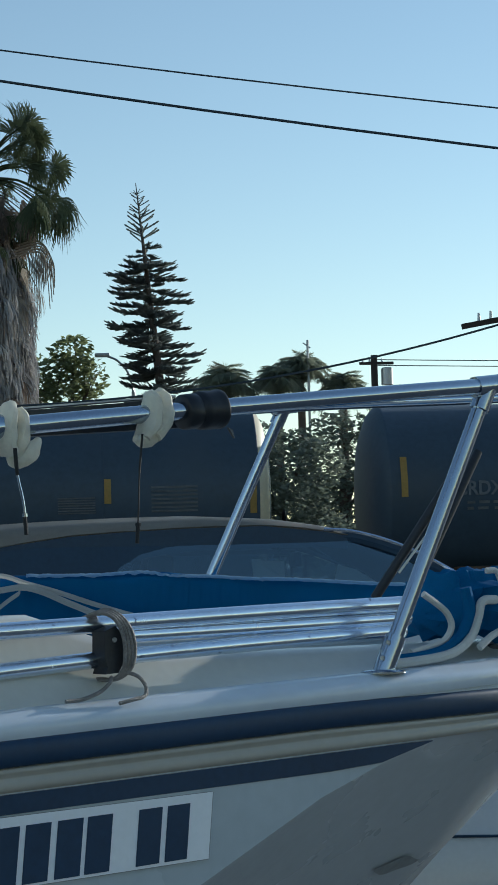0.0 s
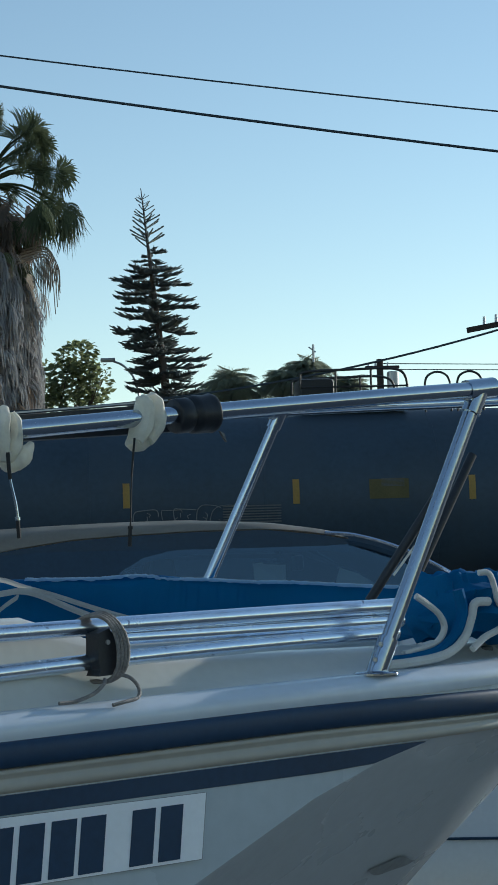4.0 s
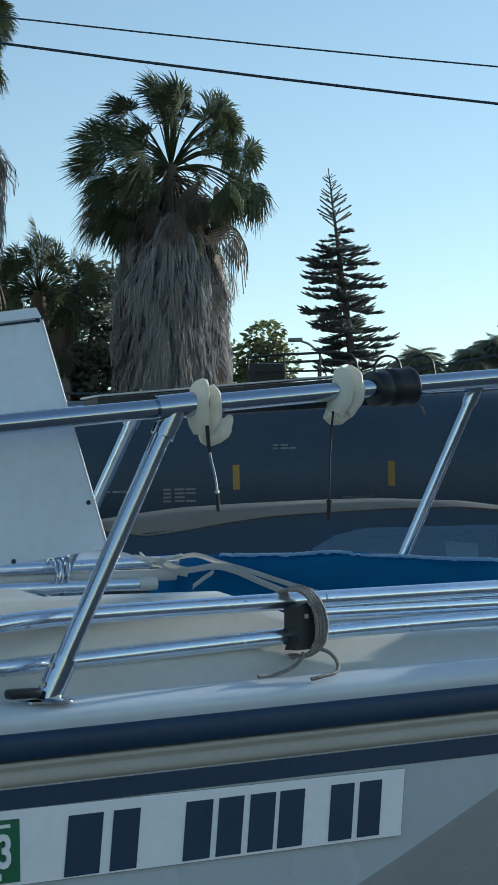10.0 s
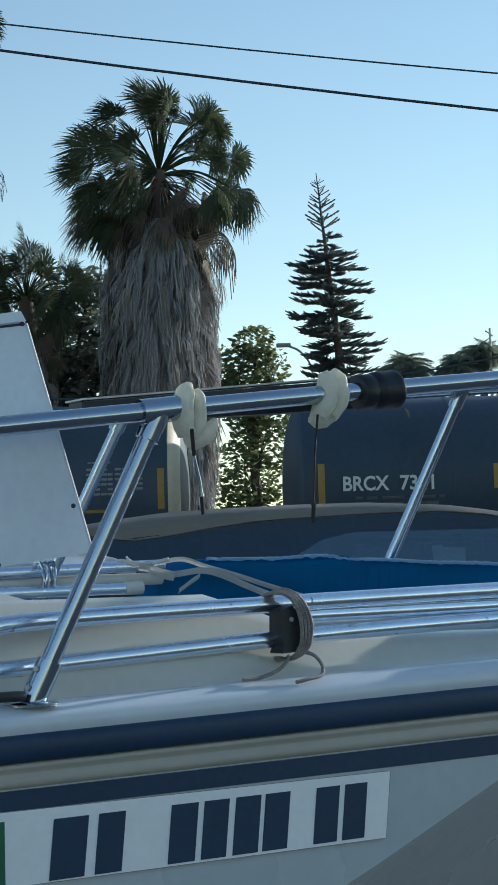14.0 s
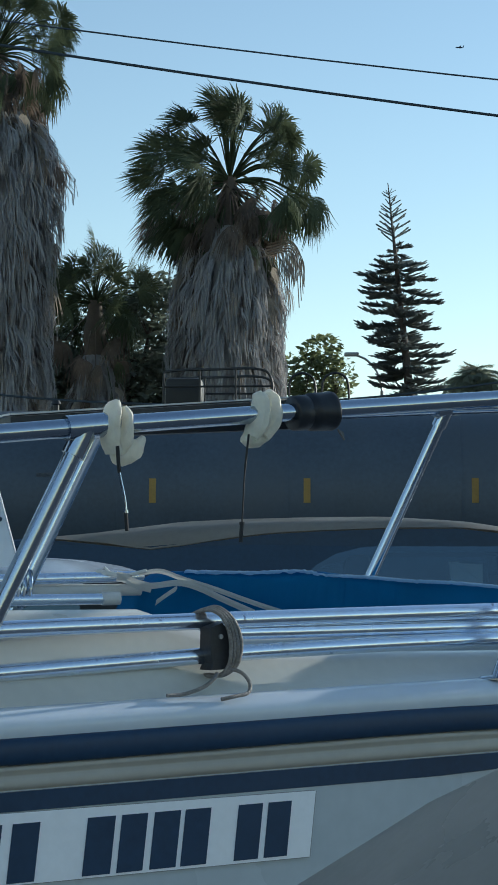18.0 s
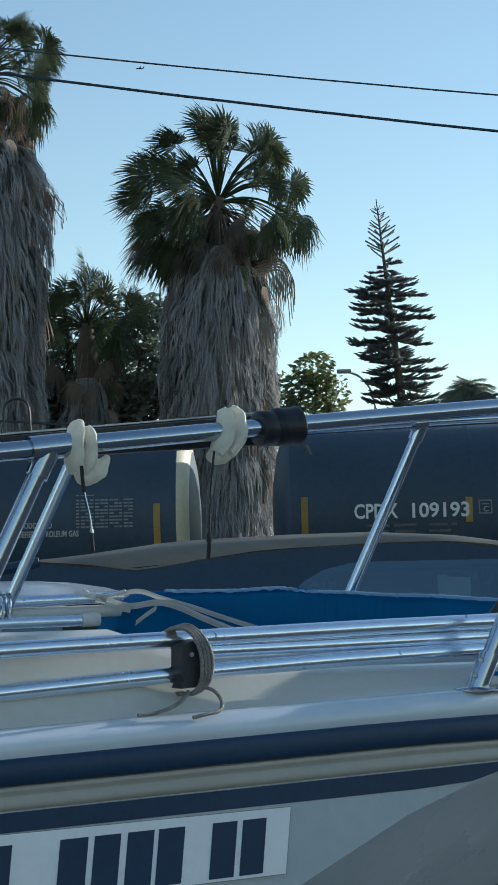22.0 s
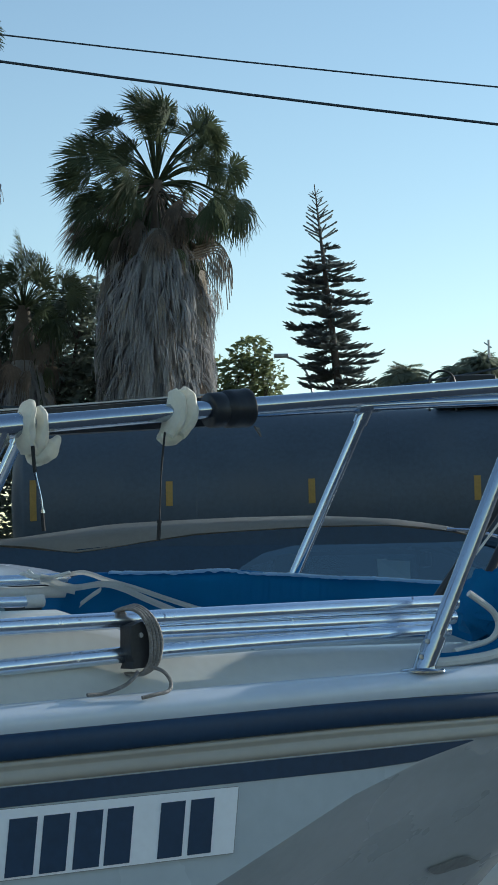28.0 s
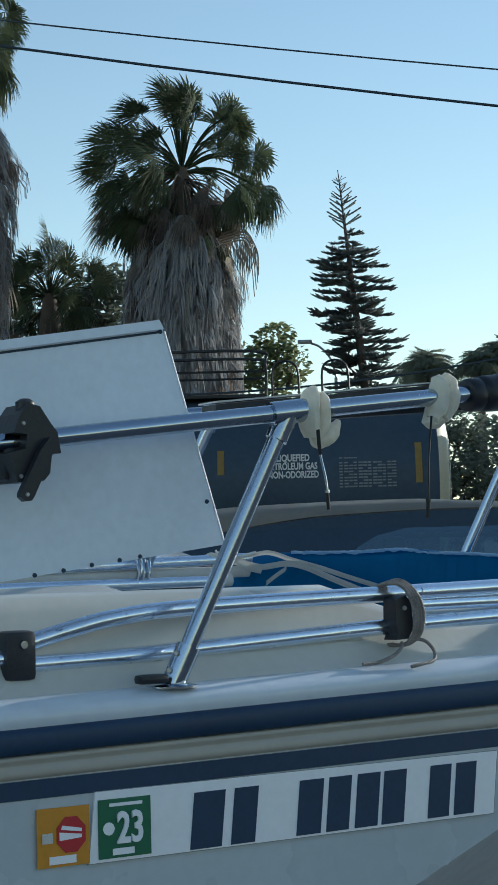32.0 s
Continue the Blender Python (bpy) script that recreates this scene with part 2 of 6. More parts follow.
THATCHR = rough_paint("russet dead palm fan", (0.20, 0.155, 0.125), 0.85, vary=0.3, scale=2, grain=12, bump=0.2, pieces=0.4, trans=0.35)
THATCHD = rough_paint("brown withered palm fan", (0.13, 0.105, 0.085), 0.85, vary=0.3, scale=2, grain=12, bump=0.2, pieces=0.4, trans=0.3)
THATCHF = rough_paint("pale withered palm fan", (0.36, 0.32, 0.27), 0.85, vary=0.3, scale=2, grain=12, bump=0.2, pieces=0.4, trans=0.4)
NEEDLE = rough_paint("dark conifer needles", (0.23, 0.255, 0.25), 0.6, vary=0.3, scale=2, grain=18, bump=0.2, pieces=0.3, trans=0.55)
LEAF = rough_paint("broad leaf green", (0.19, 0.22, 0.11), 0.45, vary=0.35, scale=1.2, grain=8, bump=0.1, trans=0.62)
LEAFD = rough_paint("dark shrub green", (0.17, 0.20, 0.16), 0.45, vary=0.35, scale=1.2, grain=8, bump=0.1, trans=0.5)
FEATHER = rough_paint("feather palm green", (0.25, 0.275, 0.21), 0.55, vary=0.3, scale=1.5, grain=8, bump=0.1, trans=0.65)
POLEW = rough_paint("dark creosoted pole", (0.035, 0.028, 0.024), 0.85, vary=0.3, scale=6, grain=40, bump=0.4)
GALV = rough_paint("galvanised conduit", (0.40, 0.41, 0.43), 0.4, 0.7, vary=0.12, scale=8, grain=80, bump=0.05)
WIRE = rough_paint("black cable sheath", (0.026, 0.042, 0.058), 0.6, vary=0.1, scale=5, bump=0)
# distance haze is put into the hills' blue-grey colour
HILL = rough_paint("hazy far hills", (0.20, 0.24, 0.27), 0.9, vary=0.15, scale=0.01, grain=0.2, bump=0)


# ---- mesh helpers ----
def link(name, bm, material, parent=None, smooth=40):
    me = bpy.data.meshes.new(name)
    bm.normal_update()
    bm.to_mesh(me)
    bm.free()
    me.materials.append(material)
    if smooth:
        me.shade_smooth()
        me.set_sharp_from_angle(angle=radians(smooth))
    ob = new(name, me)
    ob.parent = parent
    return ob


def part(name, bm, material, parent, label="", smooth=40):
    ob = link(name, bm, material, parent, smooth)
    if label:
        ob["label"] = label
    return ob


def thing(name, m, label, category, group="", kind=""):
    ob = new(name)
    ob.empty_display_size = 0.1
    ob.matrix_basis = m
    return tagged(ob, label, category, group, kind)


def share(name, ob, m, parent):
    """Another part with the same mesh."""
    o = new(name, ob.data)
    o.parent = parent
    o.matrix_basis = m
    return o


def sweep(bm, pts, r, n=10, cap=True):
    """A round tube along points; r is one radius or one for each point."""
    pts = [Vector(p) for p in pts]
    rs = [r] * len(pts) if isinstance(r, (int, float)) else r
    rings, side = [], None
    for i, p in enumerate(pts):
        d = (pts[min(i + 1, len(pts) - 1)] - pts[max(i - 1, 0)]).normalized()
        if side is None:
            side = d.orthogonal().normalized()
        side = (side - d * side.dot(d)).normalized()
        up = d.cross(side)
        rings.append([bm.verts.new(p + rs[i] * (math.cos(2 * math.pi * k / n) * side + math.sin(2 * math.pi * k / n) * up)) for k in range(n)])
    for a, b in zip(rings, rings[1:]):
        for k in range(n):
            bm.faces.new((a[k], a[(k + 1) % n], b[(k + 1) % n], b[k]))
    if cap:
        bm.faces.new(rings[0][::-1])
        bm.faces.new(rings[-1])
    return bm


def bend(pts, steps=6):
    """A smooth line through points (Catmull-Rom)."""
    p = [Vector(q) for q in pts]
    p = [2 * p[0] - p[1], *p, 2 * p[-1] - p[-2]]
    out = []
    for i in range(1, len(p) - 2):
        for k in range(steps):
            t = k / steps
            a, b, c, d = p[i - 1 : i + 3]
            out.append(0.5 * (2 * b + (c - a) * t + (2 * a - 5 * b + 4 * c - d) * t * t + (3 * b - a - 3 * c + d) * t ** 3))
    return out + [p[-2]]


def tube(pts, r, n=10):
    return sweep(bmesh.new(), pts, r, n)


def box(cx, cy, cz, sx, sy, sz, bevel=0.0, bm=None, m=None):
    bm = bm or bmesh.new()
    made = bmesh.ops.create_cube(bm, size=1, matrix=(m or Matrix()) @ Matrix.Translation((cx, cy, cz)) @ Matrix.Diagonal((sx, sy, sz, 1)))
    if bevel:
        edges = list({e for v in made["verts"] for e in v.link_edges})
        bmesh.ops.bevel(bm, geom=edges, offset=bevel, segments=2, affect="EDGES", profile=0.6)
    return bm


def lathe(profile, n=24, bm=None, m=None):
    """Turned about the x axis: profile of (x, radius)."""
    bm, m = bm or bmesh.new(), m or Matrix()
    rings = []
    for x, r in profile:
        if r < 1e-6:
            rings.append([bm.verts.new(m @ Vector((x, 0, 0)))])
        else:
            rings.append([bm.verts.new(m @ Vector((x, r * math.cos(2 * math.pi * k / n), r * math.sin(2 * math.pi * k / n)))) for k in range(n)])
    for a, b in zip(rings, rings[1:]):
        for k in range(n):
            q = [a[k % len(a)], b[k % len(b)], b[(k + 1) % len(b)], a[(k + 1) % len(a)]]
            q = [v for i, v in enumerate(q) if v not in q[:i]]
            if len(q) > 2:
                bm.faces.new(q)
    bmesh.ops.recalc_face_normals(bm, faces=bm.faces)
    return bm


def grid(rows, bm=None):
    """A sheet from rows of points."""
    bm = bm or bmesh.new()
    vs = [[bm.verts.new(p) for p in r] for r in rows]
    for a, b in zip(vs, vs[1:]):
        for i in range(len(a) - 1):
            bm.faces.new((a[i], a[i + 1], b[i + 1], b[i]))
    return bm


def plate(pts, thick, way, bm=None):
    """A flat outline given some thickness along way."""
    bm = bm or bmesh.new()
    w = Vector(way) * thick
    a = [bm.verts.new(Vector(p)) for p in pts]
    b = [bm.verts.new(Vector(p) + w) for p in pts]
    bm.faces.new(a)
    bm.faces.new(b[::-1])
    for i in range(len(a)):
        j = (i + 1) % len(a)
        bm.faces.new((a[j], a[i], b[i], b[j]))
    bmesh.ops.recalc_face_normals(bm, faces=bm.faces)
    return bm


def lettering(words, size, material, parent, m, name="lettering", label="", bold=0.0, wide=1.0):
    """Words in the built-in font as a thin mesh, standing in the local xz plane and read from -y."""
    cu = bpy.data.curves.new(name, "FONT")
    cu.body, cu.size, cu.extrude, cu.offset, cu.resolution_u = words, size, 0.002, bold, 3
    tmp = bpy.data.objects.new("tmp", cu)
    scene.collection.objects.link(tmp)
    me = bpy.data.meshes.new_from_object(tmp.evaluated_get(bpy.context.evaluated_depsgraph_get()))
    bpy.data.objects.remove(tmp)
    me.transform(Matrix.Diagonal((wide, 1, 1, 1)))
    me.materials.clear()
    me.materials.append(material)
    ob = new(name, me)
    ob.parent = parent
    ob.matrix_basis = m @ pose(0, 0, 0, 90)
    if label:
        ob["label"] = label
    return ob

# ---- ground, road and track ----
ground = link("ground", grid([[(x, y, 0) for x in range(-3000, 3001, 300)] for y in range(-2000, 4001, 300)]), DIRT, smooth=0)
tagged(ground, "dry brown soil beside the railway", "ground", kind="structure")
road = link("pavement", grid([[(x, y, 0.004) for x in range(-150, 151, 25)] for y in range(-30, 25, 6)]), ASPHALT, smooth=0)
tagged(road, "worn grey asphalt parking strip beside the railway", "pavement", kind="structure")
ballast = link("track_bed", grid([[(x, y, z) for x in range(-400, 401, 20)] for y, z in ((29.0, 0.005), (29.7, 0.10), (33.3, 0.10), (34.0, 0.005))]), BALLAST)
tagged(ballast, "grey ballast bed of the railway", "track bed", kind="structure")
for y in (30.78, 32.22):
    rail = link("track_rail", box(0, y, 0.2, 800, 0.07, 0.16), RAILSTEEL, smooth=0)
    tagged(rail, "worn steel rail on timber sleepers", "rail", group="rails of the track", kind="structure")
bm = bmesh.new()
for i in range(-130, 130):
    box(i * 0.6, 31.5, 0.115, 0.23, 2.6, 0.05, bm=bm)
tagged(link("sleepers", bm, SLEEPER, smooth=0), "dark timber sleepers under the rails", "sleepers", kind="stuff")

# ---- the boat: its own axes run along the near side, inwards and up ----
BOAT = Matrix.Translation((-0.273, 2.206, 0)) @ Matrix.Rotation(math.atan2(0.55, 0.835), 4, "Z")


def B(s, l, z):
    """From the boat's axis: s ahead, l across towards the far side."""
    return Vector((0.62 + 0.983 * s + 0.186 * l, 0.64 - 0.186 * s + 0.983 * l, z))


def half(s):
    """Half the boat's breadth at the gunwale."""
    w = 0.652 - 0.189 * s if s > -1.2 else 0.652 + 0.189 * 1.2 + 0.10 * (1 - math.exp((s + 1.2) * 1.5))
    return w * math.sqrt(max(0.0, 1 - ((s - 0.4) / 0.82) ** 2)) if s > 0.4 else w


def along(u):
    """The axis place of a point u along the near side."""
    return (u - 0.62) * 0.983 + 0.119


def zg(s):
    return 1.3395 + 0.0247 * s


KN = [(-4, 0.62), (-2, 0.68), (-1, 0.78), (-0.5, 0.90), (-0.05, 1.08), (0.18, 1.186), (0.41, 1.262), (0.8, 1.315), (1.22, 1.345)]
KE = [(-4, 0.52), (-1.5, 0.50), (-0.5, 0.53), (0, 0.62), (0.4, 0.77), (0.7, 0.925), (0.8, 1.012), (0.9, 1.10), (1.0, 1.185), (1.1, 1.265), (1.22, 1.345)]


def table(rows, s):
    return float(np.interp(s, [r[0] for r in rows], [r[1] for r in rows]))


STN = [-3.6 + 0.2 * i for i in range(20)] + [0.4 + 0.05 * i for i in range(14)] + [1.08, 1.12, 1.15, 1.18, 1.2, 1.212, 1.219]


def hull_row(s, far):
    w, g, k, e = half(s), zg(s) - 0.012, table(KN, s), table(KE, s)
    k, e = min(k, g - 0.004), min(e, g - 0.006)
    sd = 1 if far else -1
    pts = [(w, g), (w, g * 0.7 + k * 0.3), (w, g * 0.3 + k * 0.7), (w * 0.995, k + 0.006), (w * 0.975, k - 0.006), (w * 0.66, k * 0.66 + e * 0.34), (w * 0.33, k * 0.3 + e * 0.7), (0.0, e)]
    return [B(s, sd * a, z) for a, z in pts]


boat = thing("boat", BOAT, "small white fibreglass bow-rider boat with navy stripes, parked on a trailer", "boat")
bm = grid([hull_row(s, False) for s in STN])
grid([hull_row(s, True) for s in STN], bm)
a, b = hull_row(STN[0], False), hull_row(STN[0], True)
bm.faces.new([bm.verts.new(p) for p in a + b[-2::-1]])
bmesh.ops.remove_doubles(bm, verts=bm.verts, dist=1e-4)
bmesh.ops.recalc_face_normals(bm, faces=bm.faces)
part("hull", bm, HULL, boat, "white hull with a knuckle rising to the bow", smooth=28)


def deck_h(s):
    u = (s - 0.119) / 0.983 + 0.62
    t = min(1, max(0, (u - 0.38) / 0.08))
    return 1.463 - 0.062 * t * t * (3 - 2 * t) - 0.01 * max(0, u - 0.46)


def deck_row(s):
    w, g, h = half(s), zg(s), deck_h(s)
    rim = [(-0.002, -0.019), (-0.005, -0.012), (-0.005, -0.003), (-0.003, 0.002), (0.002, 0.0060), (0.009, 0.0100), (0.016, 0.0132), (0.022, 0.0152), (0.051, 0.0158)]
    inn = [(0.085, (h - g) * 0.45), (0.105, (h - g) * 0.82), (0.125, (h - g) * 0.96), (0.155, h - g), (0.20, h - g - 0.003), (0.36, h - g - 0.07)]
    out = []
    for d, z in rim + inn:
        d = min(d, w * 0.98)
        out.append((w - d, g + z if d < w * 0.97 else g + 0.012))
    return [B(s, -a, z) for a, z in out] + [B(s, a, z) for a, z in out[::-1]]


rows = [deck_row(s) for s in STN[:-2]]
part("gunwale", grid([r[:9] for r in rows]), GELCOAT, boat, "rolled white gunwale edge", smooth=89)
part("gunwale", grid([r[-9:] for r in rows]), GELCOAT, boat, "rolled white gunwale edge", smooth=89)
part("deck", grid([r[8:-8] for r in rows]), CREAM, boat, "cream moulded deck with a raised side", smooth=70)


def band(lo, hi, s0, s1, out, n=40, far=False, shape=((0, 0), (0.05, 1), (0.95, 1), (1, 0))):
    """A strip on the hull's side between two heights (each from u), standing out by its moulded shape."""
    sd = 1 if far else -1
    rows_ = []
    for i in range(n + 1):
        s = s0 + (s1 - s0) * i / n
        u = (s - 0.119) / 0.983 + 0.62
        w, a, b_ = half(s), lo(u), hi(u)
        rows_.append([B(s, sd * (w - 0.002 + (out + 0.002) * f), a + (b_ - a) * t) for t, f in shape])
    bm_ = grid(rows_)
    bmesh.ops.recalc_face_normals(bm_, faces=bm_.faces)
    return bm_


HALFROUND = [(0.5 - 0.5 * math.cos(math.pi * k / 10), math.sin(math.pi * k / 10) ** 0.4) for k in range(11)]
RIDGED = ((0, 0), (0.06, 0.7), (0.25, 0.9), (0.45, 0.75), (0.55, 0.45), (0.62, 0.45), (0.75, 0.9), (0.88, 1.0), (0.96, 0.7), (1, 0))
RUBLO, RUBHI = (lambda u: 1.2775 + 0.022 * min(u, 0.7)), (lambda u: 1.3105 + 0.025 * min(u, 0.7))
part("rub_rail", band(RUBLO, RUBHI, -3.5, 1.19, 0.012, shape=HALFROUND), NAVY, boat, "rounded navy vinyl rub rail", smooth=85)
part("rub_rail", band(RUBLO, RUBHI, -3.5, 1.19, 0.012, far=True, shape=HALFROUND), NAVY, boat, smooth=85)
part("hull_band", band(lambda u: 1.2475 + 0.018 * u, lambda u: 1.2780 + 0.022 * min(u, 0.7), -3.5, 1.12, 0.006, shape=RIDGED), BUFF, boat, "moulded buff band between the stripes", smooth=85)
part("hull_stripe", band(lambda u: min(1.222 + 0.0145 * u, 1.2625) + max(0, u - 0.80) * 0.22, lambda u: 1.2470 + 0.018 * min(u, 0.80) + 0.0 * u, -3.5, along(0.915), 0.002), NAVY, boat, "navy hull stripe ending in a point")

# registration panel: the writing is masked by one bar for each character


def on_side(u, z, out=0.0):
    s = along(u)
    p = B(s, -half(s), z)
    return p + Vector((0, -out, 0))


def side_plate(u0, z0, u1, z1, out, thick, slope=0.006, skew=0.0):
    dz = slope * (u1 - u0)
    return plate([on_side(u0 - skew, z0, out), on_side(u1 - skew, z0 + dz, out), on_side(u1 + skew, z1 + dz, out), on_side(u0 + skew, z1, out)], thick, (0, 1, 0))


panel = part("registration_panel", side_plate(-0.127, 1.136, 0.506, 1.2215, 0.004, 0.0035, skew=0.005), DECAL, boat, "white vinyl registration panel")
for u0, z0, u1, z1, k in ((-0.134, 1.1350, 0.501, 1.1360, 0.0), (-0.124, 1.2215, 0.511, 1.2222, 0.0), (0.506, 1.1395, 0.5075, 1.2250, 0.005)):
    part("panel_edge", side_plate(u0, z0, u1, z1, 0.0035, 0.002, skew=k), SCUFF, panel, "thin dark edge", smooth=0)
for u0, u1 in ((0.014, 0.060), (0.074, 0.110), (0.174, 0.212), (0.221, 0.257), (0.267, 0.304), (0.311, 0.348), (0.389, 0.425), (0.434, 0.469)):
    z0 = 1.1385 + 0.0115 * u0
    part("character_bar", side_plate(u0, z0, u1, z0 + 0.0705, 0.0052, 0.001, 0.012, 0.004), NAVY, boat, smooth=0)
stk = part("sticker", side_plate(-0.119, 1.140, -0.046, 1.2115, 0.0055, 0.0012), GREEN, boat, "green registration sticker", smooth=0)
for u0, u1, z0, z1 in ((-0.104, -0.058, 1.2025, 1.2065), (-0.100, -0.070, 1.1435, 1.1515)):
    part("print_bar", side_plate(u0, z0, u1, z1, 0.0062, 0.0006), DECAL, stk, smooth=0)
part("print_dot", plate([on_side(-0.105 + 0.008 * math.cos(k * 0.524), 1.176 + 0.008 * math.sin(k * 0.524), 0.0062) for k in range(12)], 0.0006, (0, 1, 0)), DECAL, stk, smooth=0)
e = on_side(-0.0945, 1.1585, 0.0064)
lettering("23", 0.053, DECAL, stk, Matrix.Translation(e), "year_number", "white year number", bold=0.0012, wide=0.72)
stk = part("sticker", side_plate(-0.201, 1.137, -0.131, 1.2075, 0.0045, 0.0015), ORANGE, boat, "orange warning sticker with a red octagon", smooth=0)
part("octagon", plate([on_side(-0.156 + 0.021 * math.cos(k * 0.785 + 0.39), 1.1745 + 0.023 * math.sin(k * 0.785 + 0.39), 0.0055) for k in range(8)], 0.0006, (0, 1, 0)), RED, stk, smooth=0)
part("print_bar", plate([on_side(u, z, 0.0062) for u, z in ((-0.172, 1.168), (-0.142, 1.170), (-0.142, 1.174), (-0.172, 1.178))], 0.0006, (0, 1, 0)), DECAL, stk, smooth=0)
part("print_bar", plate([on_side(u, z, 0.0062) for u, z in ((-0.168, 1.186), (-0.142, 1.181), (-0.142, 1.177), (-0.170, 1.181))], 0.0006, (0, 1, 0)), DECAL, stk, smooth=0)
part("print_bar", side_plate(-0.186, 1.1405, -0.150, 1.150, 0.0062, 0.0006), DECAL, stk, smooth=0)
part("print_bar", side_plate(-0.195, 1.166, -0.181, 1.178, 0.0062, 0.0006), WEB, stk, smooth=0)

# long dark scuff low on the bow
def low_side(s, f, out=0.0):
    w, k, e_ = half(s), table(KN, s), table(KE, s)
    l_ = float(np.interp(f, [0, 1, 2, 3], [w * 0.975, w * 0.66, w * 0.33, 0]))
    z_ = float(np.interp(f, [0, 1, 2, 3], [k - 0.006, k * 0.66 + e_ * 0.34, k * 0.3 + e_ * 0.7, e_]))
    return B(s, -l_, z_) + Vector((0.2, -0.6, -0.75)) * out


part("scuff", grid([[low_side(0.485 + 0.15 * t, 1.50 + 0.38 * t + dy * 0.085 * math.sin(math.pi * min(1, t + 0.06)) + 0.02 * math.sin(9 * t), 0.003) for dy in (-1, 0, 1)] for t in [i / 12 for i in range(13)]]), SCUFF, boat, "dark rub mark low on the bow")

# bow rail, stanchions and their fittings
RAIL = bend([(-1.4, 0.0, 1.53), (-0.6, -0.02, 1.605), (-0.249, -0.02, 1.645), (0.15, -0.02, 1.690), (0.54, -0.02, 1.7315), (1.04, -0.02, 1.781), (1.42, 0.06, 1.815), (1.70, 0.24, 1.838), (1.80, 0.45, 1.845), (1.72, 0.70, 1.852), (1.456, 0.964, 1.850), (0.755, 1.126, 1.801), (-0.2, 1.32, 1.733), (-1.0, 1.48, 1.66)], 8)
part("bow_rail", tube(RAIL, 0.0118, 16), STEEL, boat, "polished tubular steel bow rail")


def stanchion(foot, top, near=True):
    f, t = Vector(foot), Vector(top)
    d = (t - f).normalized()
    st = part("stanchion", tube([f, t], 0.0115, 14), STEEL, boat, "slanting steel rail stanchion")
    part("socket", tube([f - d * 0.004, f + d * 0.055], 0.0155, 14), STEEL, st)
    part("base_plate", lathe([(-0.002, 0.0), (-0.002, 0.033), (0.0008, 0.033), (0.0025, 0.030), (0.004, 0.018), (0.004, 0)], 20, m=Matrix.Translation(f) @ pose(0, 0, 0, 0, -90)), STEEL, st)
    part("tee", sweep(tube([t - d * 0.040, t], 0.015, 14), [t + Vector((-0.028, 0, -0.003)), t + Vector((0.030, 0, 0.004))], 0.0158, 14), STEEL, st)
    for k in (0.018, 0.042):
        part("set_screw", lathe([(0, 0), (0, 0.0038), (0.003, 0.003), (0.003, 0)], 8, m=Matrix.Translation(f + d * k + Vector((-0.015, -0.006, 0.004))) @ pose(0, 0, 0, 0, 0, 220)), GALV, st)
    return st


stanchion((0.006, 0.026, 1.3420), (0.164, -0.02, 1.6915))
stanchion((0.848, 0.026, 1.3630), (1.036, -0.02, 1.7805))
stanchion((0.617, 1.30, 1.375), (0.755, 1.126, 1.801))
stanchion((1.302, 1.12, 1.38), (1.456, 0.964, 1.850))
stanchion((-0.95, 0.03, 1.33), (-0.86, -0.015, 1.58))
part("brace", tube([(1.303, 0.332, 1.665), (1.185, 0.41, 1.461)], 0.0085, 10), BLACKP, boat, "black diagonal canopy brace")
part("brace_strap", tube([(1.293, 0.330, 1.620), (1.216, 0.380, 1.504)], 0.0022, 6), WEB, boat, "pale strap along the canopy brace")
part("brace", tube([(1.46, 0.42, 1.72), (1.28, 0.42, 1.46)], 0.0085, 10), BLACKP, boat)

# raised white board behind the rail, held by a black bracket
board = part("hatch_board", plate([(0.020, 0.055, 1.806), (0.107, 0.055, 1.521), (-0.80, 0.055, 1.405), (-0.80, 0.055, 1.680)], 0.018, (0, 1, 0)), PANEL, boat, "raised white hatch board with screws", smooth=0)
part("lip", plate([(0.012, 0.048, 1.8145), (0.019, 0.048, 1.803), (-0.80, 0.048, 1.672), (-0.80, 0.048, 1.683)], 0.03, (0, 1, 0)), PANEL, board, smooth=0)
for u, z in ((0.017, 1.800), (0.082, 1.578), (-0.02, 1.5075), (-0.05, 1.5035), (-0.09, 1.498), (-0.13, 1.492), (-0.17, 1.487)):
    part("screw", lathe([(0, 0), (0, 0.0032), (0.002, 0.0025), (0.002, 0)], 8, m=Matrix.Translation((u, 0.055, z)) @ pose(0, 0, 0, 0, 0, -90)), TRIM, board)
br = part("bracket", plate([(-0.226, -0.050, 1.691), (-0.210, -0.050, 1.688), (-0.196, -0.050, 1.668), (-0.187, -0.050, 1.657), (-0.183, -0.050, 1.632), (-0.195, -0.050, 1.632), (-0.198, -0.050, 1.608), (-0.206, -0.050, 1.599), (-0.240, -0.050, 1.597), (-0.252, -0.050, 1.631), (-0.229, -0.050, 1.637), (-0.227, -0.050, 1.654), (-0.245, -0.050, 1.656), (-0.235, -0.050, 1.679)], 0.06, (0, 1, 0)), BLACKP, boat, "black plastic rail bracket with a lever", smooth=0)
part("cap", lathe([(-0.004, 0), (-0.004, 0.012), (0.006, 0.012), (0.010, 0.006), (0.010, 0)], 14, m=Matrix.Translation((-0.220, -0.03, 1.688)) @ pose(0, 0, 0, 0, -90)), BLACKP, br)
part("clamp_jaw", box(-0.232, 0.0, 1.622, 0.034, 0.06, 0.045, 0.008), BLACKP, br)
